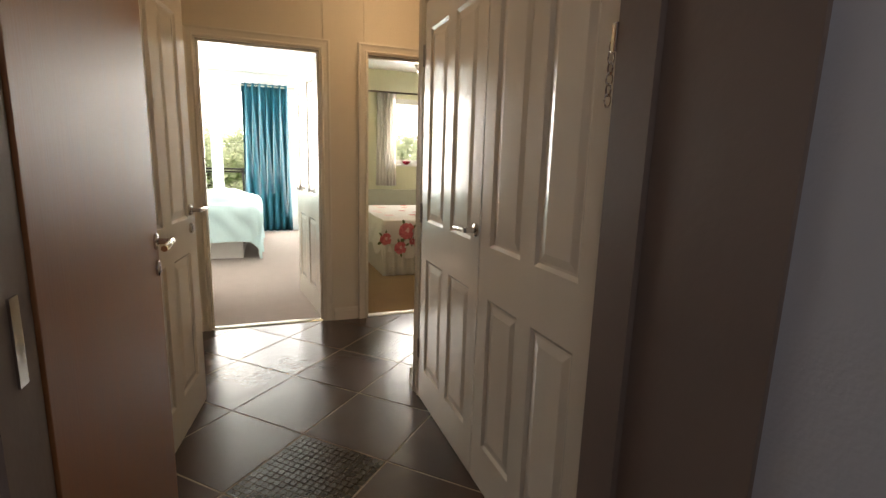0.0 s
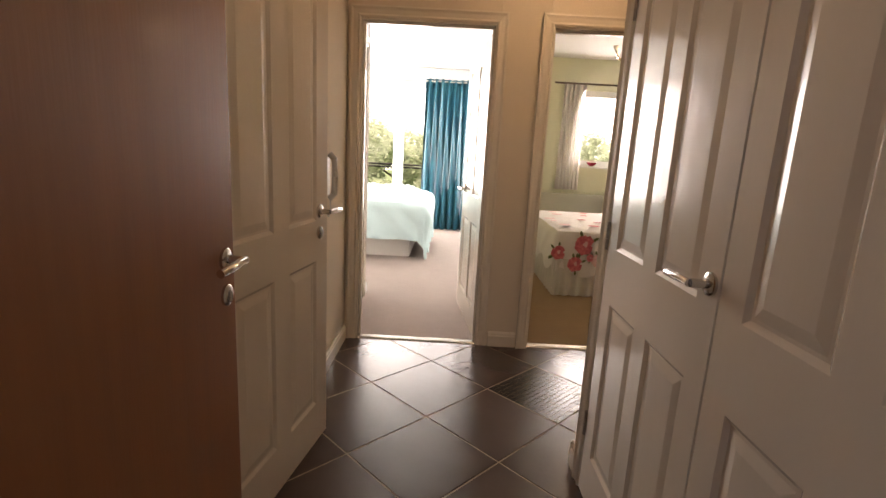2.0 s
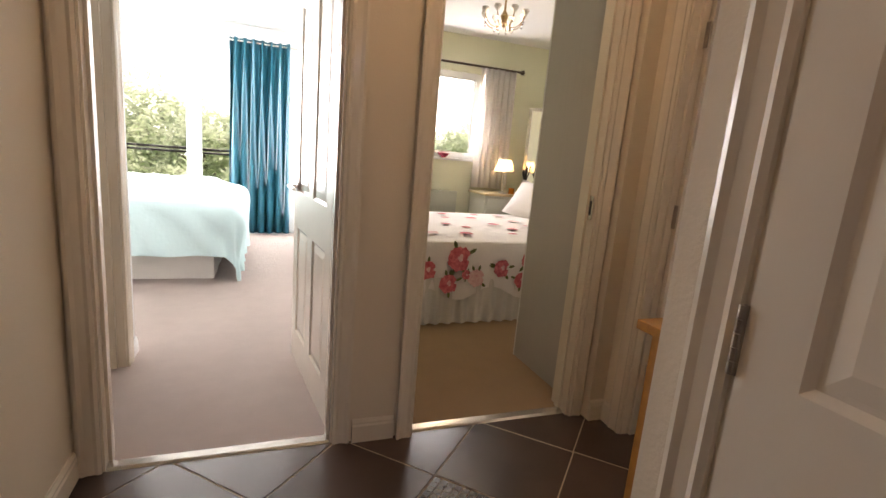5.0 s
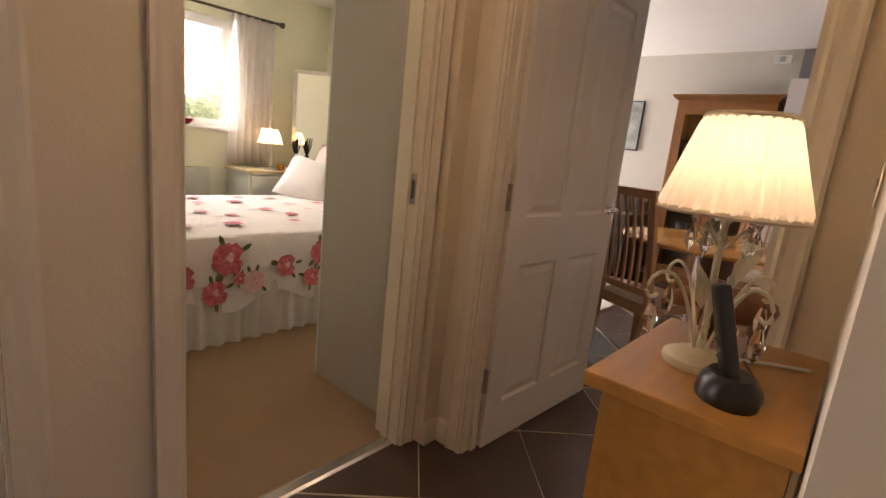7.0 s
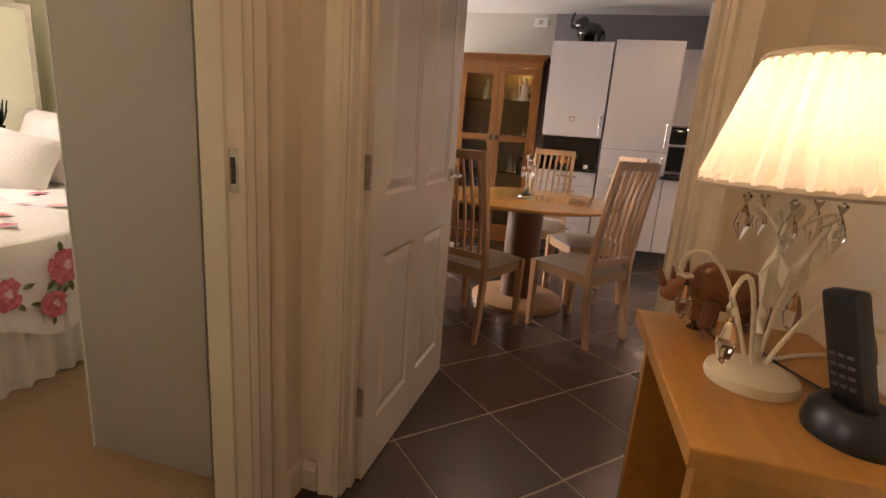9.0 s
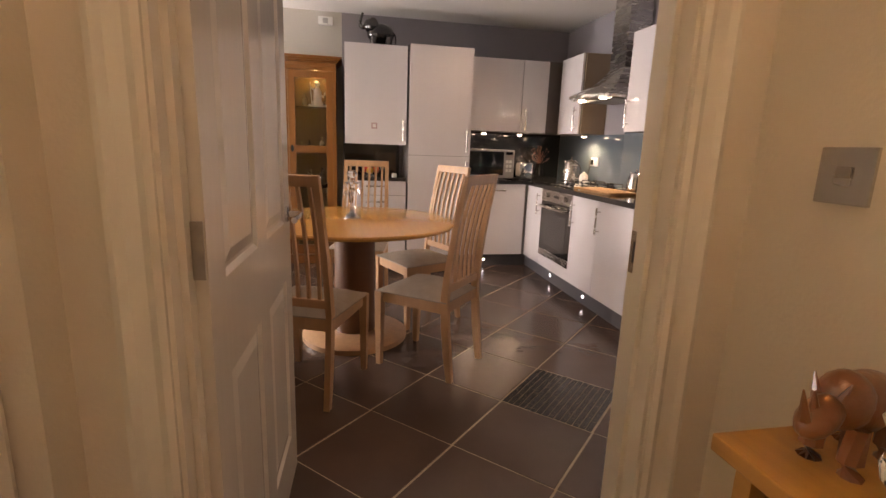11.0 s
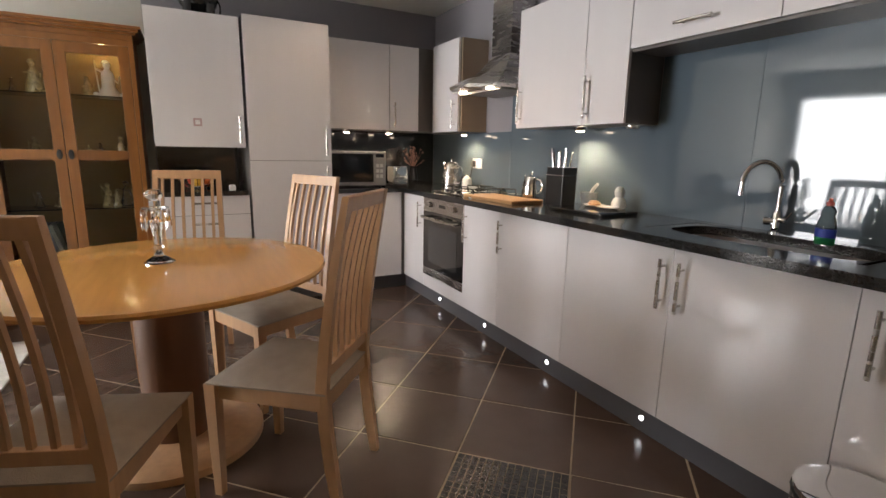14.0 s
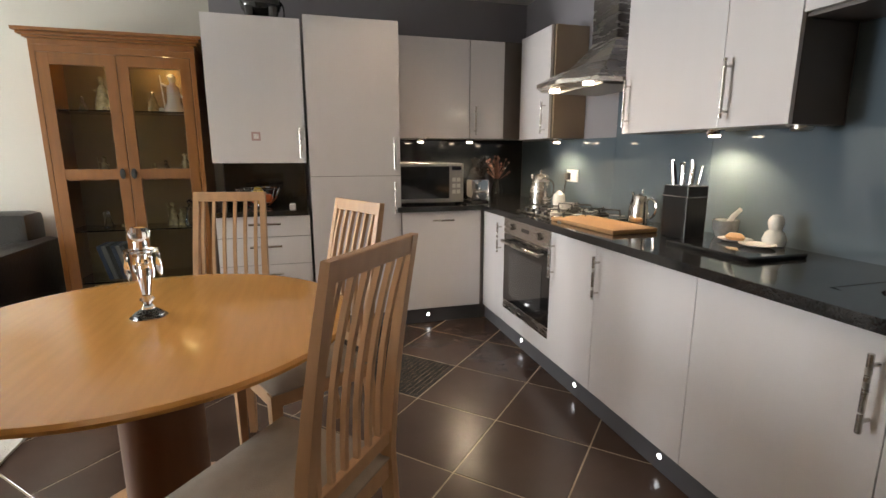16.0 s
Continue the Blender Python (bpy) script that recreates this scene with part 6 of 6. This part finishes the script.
def pillow(m, w, h, t, mat, label):
    bm = B()
    n = 10
    for s in (-1, 1):
        g_ = [[bm.verts.new((w / 2 * u * (1 + 0.06 * abs(u * v)), s * t / 2 * ((1 - abs(u) ** 3) * (1 - abs(v) ** 3)) ** 0.6, h / 2 * v * (1 + 0.06 * abs(u * v)))) for v in [j / n * 2 - 1 for j in range(n + 1)]] for u in [i / n * 2 - 1 for i in range(n + 1)]]
        for i in range(n):
            for j in range(n):
                bm.faces.new((g_[i][j], g_[i + 1][j], g_[i + 1][j + 1], g_[i][j + 1]))
    bmesh.ops.remove_doubles(bm, verts=bm.verts, dist=0.0004)
    p = part("pillow", bm, mat, None, label, smooth=True, category="pillow", group="pillows on the guest bed")
    p.matrix_world = m
    return p


printed = material("printed_pillow", (0.80, 0.76, 0.72), 0.85, var=0.0, scale=9, color2=(0.80, 0.62, 0.60))
pillow(pose(3.93, 9.42, 0.79, -38, 12, -58), 0.44, 0.42, 0.15, quilt, "plump white quilted cushion leaning on the bed")
pillow(pose(4.20, 9.40, 0.87, -28, 4, -78), 0.56, 0.48, 0.16, printed, "white pillow with a faint pink print")
pillow(pose(4.40, 9.25, 0.80, -18, 0, -88), 0.60, 0.42, 0.14, material("grey_pillow", (0.12, 0.12, 0.13), 0.8), "dark grey pillow against the headboard")
pillow(pose(4.30, 8.54, 0.80, -28, 0, -88), 0.56, 0.42, 0.16, quilt, "white quilted pillow on the far side of the bed")
wrd = thing("wardrobe", pose(0, 0, 0), "tall pale grey woodgrain wardrobe end beside the bedroom door", "wardrobe")
part("side_panel", box(B(), 2.795, 2.825, 7.035, 7.51, 0.013, 2.30, 0.002), greypanel, wrd)
# white strip paints the light caught on the panel's edge
part("edge_trim", box(B(), 2.793, 2.827, 7.511, 7.518, 0.013, 2.30), whiteplastic, wrd, "white strip standing in for the panel's lit edge")
part("body", box(B(), 2.826, 3.45, 7.16, 7.50, 0.013, 2.29, 0.002), greypanel, wrd)
chs = thing("chest_of_drawers", pose(0, 0, 0), "grey-green painted chest with wooden top, beside the guest bed", "chest of drawers")
part("top", box(B(), 3.54, 4.62, 9.74, 10.20, 0.805, 0.83, 0.004), material("pale_wood_top", (0.52, 0.40, 0.22), 0.4, var=0.1, scale=4, stretch=(1, 8, 8)), chs, "pale wood top")
part("body", box(B(), 3.56, 4.60, 9.77, 10.19, 0.03, 0.805), greygreen, chs)
for k in range(3):
    for a, b in ((3.58, 4.07), (4.09, 4.58)):
        q = part("drawer", box(B(), a, b, 9.755, 9.77, 0.06 + k * 0.245, 0.29 + k * 0.245, 0.004), greygreen, chs)
        part("knob", lathe(B(), [(0.006, 0), (0.006, 0.012), (0.014, 0.018), (0, 0.026)], ((a + b) / 2, 9.755, 0.185 + k * 0.25), 12, (0, -1, 0)), silver, q, smooth=True)
for (x, y) in ((3.815, 9.88),):
    bl_ = thing("bedside_lamp", pose(x, y, 0.83), "small crystal and brass table lamp with pleated cream shade, switched on", "table lamp")
    part("base", lathe(B(), [(0, 0), (0.05, 0), (0.05, 0.01), (0.02, 0.02), (0.008, 0.03), (0.016, 0.06), (0.008, 0.09), (0.014, 0.13), (0.006, 0.19), (0.006, 0.24)], seg=16), silver, bl_, smooth=True)
    bm = B()
    for k in range(4):
        a = k * 1.57
        tube(bm, bezier((0, 0, 0.04), (0.04 * math.cos(a), 0.04 * math.sin(a), 0.06), (0.06 * math.cos(a), 0.06 * math.sin(a), 0.16), (0.03 * math.cos(a), 0.03 * math.sin(a), 0.15)), 0.003, 6)
    part("scroll", bm, ivory, bl_, smooth=True)
    pleated_shade(bl_, 0.115, 0.065, 0.24, 0.375, 20, shade_far, 0.003)
    bulb("bedside_bulb", (x, y, 0.83 + 0.30), 2.4, (1, 0.74, 0.42), 0.04)
mr = thing("mirror", pose(4.33, 9.99, 0.831, 0, 0, -46), "tall silver-framed mirror standing across the corner on the chest", "mirror")
bm = B()
for x0, x1, z0, z1 in ((-0.20, -0.165, 0, 0.98), (0.165, 0.20, 0, 0.98), (-0.165, 0.165, 0, 0.035), (-0.165, 0.165, 0.945, 0.98)):
    box(bm, x0, x1, -0.015, 0.015, z0, z1, 0.003)
part("frame", bm, silver, mr, "bevelled silver frame")
part("glass", box(B(), -0.165, 0.165, -0.004, 0.004, 0.035, 0.945), mirror_m, mr)
jr = thing("candle_jar", pose(3.92, 9.86, 0.831), "small amber glass candle jar", "candle")
part("jar", lathe(B(), [(0, 0), (0.033, 0), (0.033, 0.065), (0, 0.06)]), material("amber_wax", (0.6, 0.22, 0.03), 0.2, coat=0.5), jr, smooth=True)
dv = thing("twig_vase", pose(4.10, 9.90, 0.831), "dark vase of black twigs in front of the mirror", "vase")
part("vase", lathe(B(), [(0, 0), (0.035, 0), (0.045, 0.05), (0.02, 0.12), (0.03, 0.14), (0, 0.14)]), blackgloss, dv, smooth=True)
bm = B()
for k in range(26):
    a = rng.uniform(0, 6.28)
    r_ = rng.uniform(0.01, 0.05)
    tube(bm, [(0, 0, 0.13), (r_ * 0.6 * math.cos(a), r_ * 0.6 * math.sin(a), 0.2), (r_ * math.cos(a), r_ * math.sin(a), rng.uniform(0.22, 0.33))], 0.005, 5)
part("twigs", bm, blackmatt, dv, kind="stuff")
wn = thing("window_guest", pose(0, 0, 0), "white-framed bedroom window with a deep sill", "window", kind="structure")
bm = B()
box(bm, 2.94, 3.62, 10.30, 10.36, 1.17, 1.24), box(bm, 2.94, 3.62, 10.30, 10.36, 2.05, 2.12)
box(bm, 2.94, 3.01, 10.301, 10.359, 1.24, 2.05), box(bm, 3.55, 3.62, 10.301, 10.359, 1.24, 2.05)
part("window_frame", bm, whiteplastic, wn)
part("window_sill", box(B(), 2.88, 3.68, 10.19, 10.30, 1.145, 1.17, 0.004), whiteplastic, wn)
g_ = part("pane", box(B(), 3.01, 3.55, 10.325, 10.33, 1.24, 2.05), pane_m, wn)
g_.visible_shadow = False
bw = part("glass_bowl", lathe(B(), [(0, 0), (0.025, 0), (0.06, 0.03), (0.075, 0.05), (0.07, 0.05), (0.05, 0.025), (0, 0.01)], seg=18), material("red_glass", (0.30, 0.008, 0.03), 0.1, coat=0.8), None, "dark red glass bowl on the window sill", smooth=True, category="bowl")
bw.location = (3.21, 10.235, 1.17)
cr = thing("curtain_rod", pose(0, 0, 0), "dark bronze curtain rod with turned ends", "curtain rod")
bronze = material("bronze", (0.10, 0.075, 0.055), 0.4, metal=0.8)
part("rod", tube(B(), [(2.62, 10.16, 2.185), (4.03, 10.16, 2.185)], 0.012, 10), bronze, cr, smooth=True)
part("finial", lathe(B(), [(0.012, 0), (0.02, 0.01), (0.028, 0.04), (0.016, 0.05), (0, 0.06)], (4.03, 10.16, 2.185), 14, (1, 0, 0)), bronze, cr, smooth=True)
for x in (2.82, 3.95):
    part("bracket", tube(B(), [(x, 10.16, 2.185), (x, 10.25, 2.185)], 0.008, 8), bronze, cr)
for a, b in ((2.74, 3.02), (3.55, 3.98)):
    eyelet_curtain("curtain", a, b, 10.15, 0.86, 2.175, 6, sheer, "light white curtain with a pale floral print", 0.022)
rg_ = thing("radiator", pose(0, 0, 0), "grey-white panel radiator under the guest window", "radiator")
part("panel", box(B(), 2.55, 3.40, 10.19, 10.235, 0.25, 0.80, 0.006), greygreen, rg_)
ch_ = thing("chandelier", pose(2.99, 8.55, CEIL - 0.10), "antique gold chandelier with crystal drops and flower cups", "chandelier")
gold = material("antique_gold", (0.35, 0.24, 0.12), 0.35, metal=0.7, var=0.3, scale=30)
part("stem", lathe(B(), [(0.05, 0.10), (0.05, 0.085), (0.006, 0.07), (0.008, -0.03), (0.008, -0.10), (0.03, -0.14), (0.012, -0.2), (0, -0.24)], seg=16), gold, ch_, smooth=True)
for k in range(8):
    a = k * math.pi / 4
    R = lambda r, z: (r * math.cos(a), r * math.sin(a), z)
    part("arm", tube(B(), bezier(R(0.01, -0.18), R(0.06, -0.26), R(0.14, -0.22), R(0.16, -0.14)), 0.004, 6), gold, ch_, smooth=True)
    part("cup", lathe(B(), [(0, -0.145), (0.012, -0.14), (0.028, -0.115), (0.024, -0.10), (0, -0.12)], (0.16 * math.cos(a), 0.16 * math.sin(a), 0), 10), porcelain, ch_, smooth=True)
    part("drop", lathe(B(), [(0, -0.15), (0.003, -0.17), (0.010, -0.195), (0, -0.215)], (0.15 * math.cos(a), 0.15 * math.sin(a), 0), 8), crystal, ch_)
    part("drop", lathe(B(), [(0, -0.19), (0.003, -0.22), (0.009, -0.24), (0, -0.26)], (0.07 * math.cos(a), 0.07 * math.sin(a), 0), 8), crystal, ch_)
bulb("guest_ceiling", (2.99, 8.55, 2.2), 4.2, (1, 0.85, 0.62), 0.12)

# ---- outdoors ----
sky_plane = slab("backdrop", -220, 220, 110, 110.5, -3.2, 120, glow("hazy_white_sky", (0.93, 0.97, 1.0), 1.7), None, kind="structure", category="sky", label="bright hazy white sky beyond the trees")
sky_plane.visible_shadow = False
gr = slab("ground", -300, 300, -300, 300, -3.6, -3.2, grass_m, None, kind="structure", category="lawn", label="mown grass below the building")


def make_tree(m, h, seed):
    t = thing("tree", m, "broad leafy tree with a full green crown", "tree", "trees beyond the windows")
    r = random.Random(seed)
    limbs = []
    bm = B()
    tube(bm, [(0, 0, 0), (0.1, 0, h * 0.25), (0.0, 0.1, h * 0.5), (0.1, 0, h * 0.8)], 0.28, 10, 0.07)
    for k in range(9):
        a, z = k * 2.4, h * (0.22 + 0.06 * k)
        e = Vector((math.cos(a) * h * 0.28, math.sin(a) * h * 0.28, z + h * 0.16))
        tube(bm, [(0, 0, z), e * 0.5 + Vector((0, 0, z * 0.5)), e], 0.09, 6, 0.02)
        limbs.append(e)
    part("trunk", bm, bark, t)
    cen = [(e + Vector((r.uniform(-1, 1), r.uniform(-1, 1), r.uniform(-0.6, 0.9))) * h * 0.11, h * r.uniform(0.07, 0.14)) for e in limbs for _ in range(5)] + [(Vector((r.uniform(-1, 1) * h * 0.16, r.uniform(-1, 1) * h * 0.16, h * r.uniform(0.7, 0.95))), h * 0.1) for _ in range(8)]
    vs, fs = [], []
    for c, rad in cen:
        for _ in range(230):
            d = Vector((r.gauss(0, 1), r.gauss(0, 1), r.gauss(0, 1)))
            p = c + d.normalized() * rad * r.uniform(0.55, 1.1)
            s = r.uniform(0.07, 0.15)
            u = Vector((r.uniform(-1, 1), r.uniform(-1, 1), r.uniform(-0.5, 0.5))).normalized()
            v = u.cross(Vector((r.uniform(-1, 1), r.uniform(-1, 1), 1))).normalized()
            i = len(vs)
            vs += [p - u * s, p + v * s * 0.5, p + u * s, p - v * s * 0.5]
            fs.append((i, i + 1, i + 2, i + 3))
    me = bpy.data.meshes.new("crown")
    me.from_pydata([tuple(v) for v in vs], [], fs)
    me.materials.append(leaf_m)
    ob = new("crown", me)
    ob.parent = t
    tagged(ob, "loose crown of small green leaves", kind="stuff")
    return t


T0 = make_tree(pose(-4.0, 26, -3.2), 6.15, 1)
for k, (x, y, s) in enumerate(((-9.5, 27, 40), (1.2, 28, 100), (5.8, 26, 200), (10.8, 28, 10), (-1.4, 31, 250), (16, 29, 75), (8.2, 33, 300), (-14, 30, 120), (3.2, 24.5, 330), (-7, 23.5, 150))):
    copy_thing(T0, pose(x, y, -3.2 - 0.5 * (k % 3), 0, 0, s))

# ---- floor tiles ----
U = 0.45 / math.sqrt(2)
OX, OY = 1.30, 6.55
HALF = (0.45 - 0.007) / 2


def tile_mesh():
    bm = box(B(), -HALF, HALF, -HALF, HALF, -0.012, 0.0)
    bmesh.ops.bevel(bm, geom=[e for e in bm.edges if all(v.co.z > -0.001 for v in e.verts)], offset=0.0015, segments=1, affect="EDGES")
    me = bpy.data.meshes.new("tile")
    bm.to_mesh(me)
    bm.free()
    me.materials.append(tile_m)
    return me


TM = tile_mesh()
MOSAIC = {(2, -1), (0, -5), (9, -4)}
mosaic_extra = {(15, -4)}
for i in range(-8, 24):
    for j in range(-12, 16):
        if (i + j) % 2 == 0:
            continue
        x, y = OX + i * U, OY + j * U
        x, y = x + 0.003 * min(1, max(0, x - 2)), y + 0.022 * min(1, max(0, (x - 2) / 2.2))
        hall = 0.5 < x < 3.0 and 3.8 < y < 7.1
        kit = 3.0 <= x < 7.6 and 3.8 < y < 7.3
        lounge = 4.7 < x < 7.6 and 7.3 <= y < 10.8
        if not (hall or kit or lounge):
            continue
        if (i, j) in MOSAIC | mosaic_extra:
            bm = B()
            n = 15
            s = 2 * HALF / n
            for a in range(n):
                for b in range(n):
                    h = 0.0003 * ((a * 7 + b * 3) % 4)
                    box(bm, -HALF + a * s + 0.0015, -HALF + (a + 1) * s - 0.0015, -HALF + b * s + 0.0015, -HALF + (b + 1) * s - 0.0015, -0.008, -0.0009 + h)
            t = part("mosaic_tile", bm, mosaic, fl, "panel of small black glass mosaic squares")
            t.location = (x, y, 0)
            t.rotation_euler = (0, 0, radians(45))
            continue
        t = new("tile", TM)
        t.parent = fl
        t.location = (x, y, 0)
        t.rotation_euler = (0, 0, radians(45 + 90 * ((i * 3 + j) % 4)))
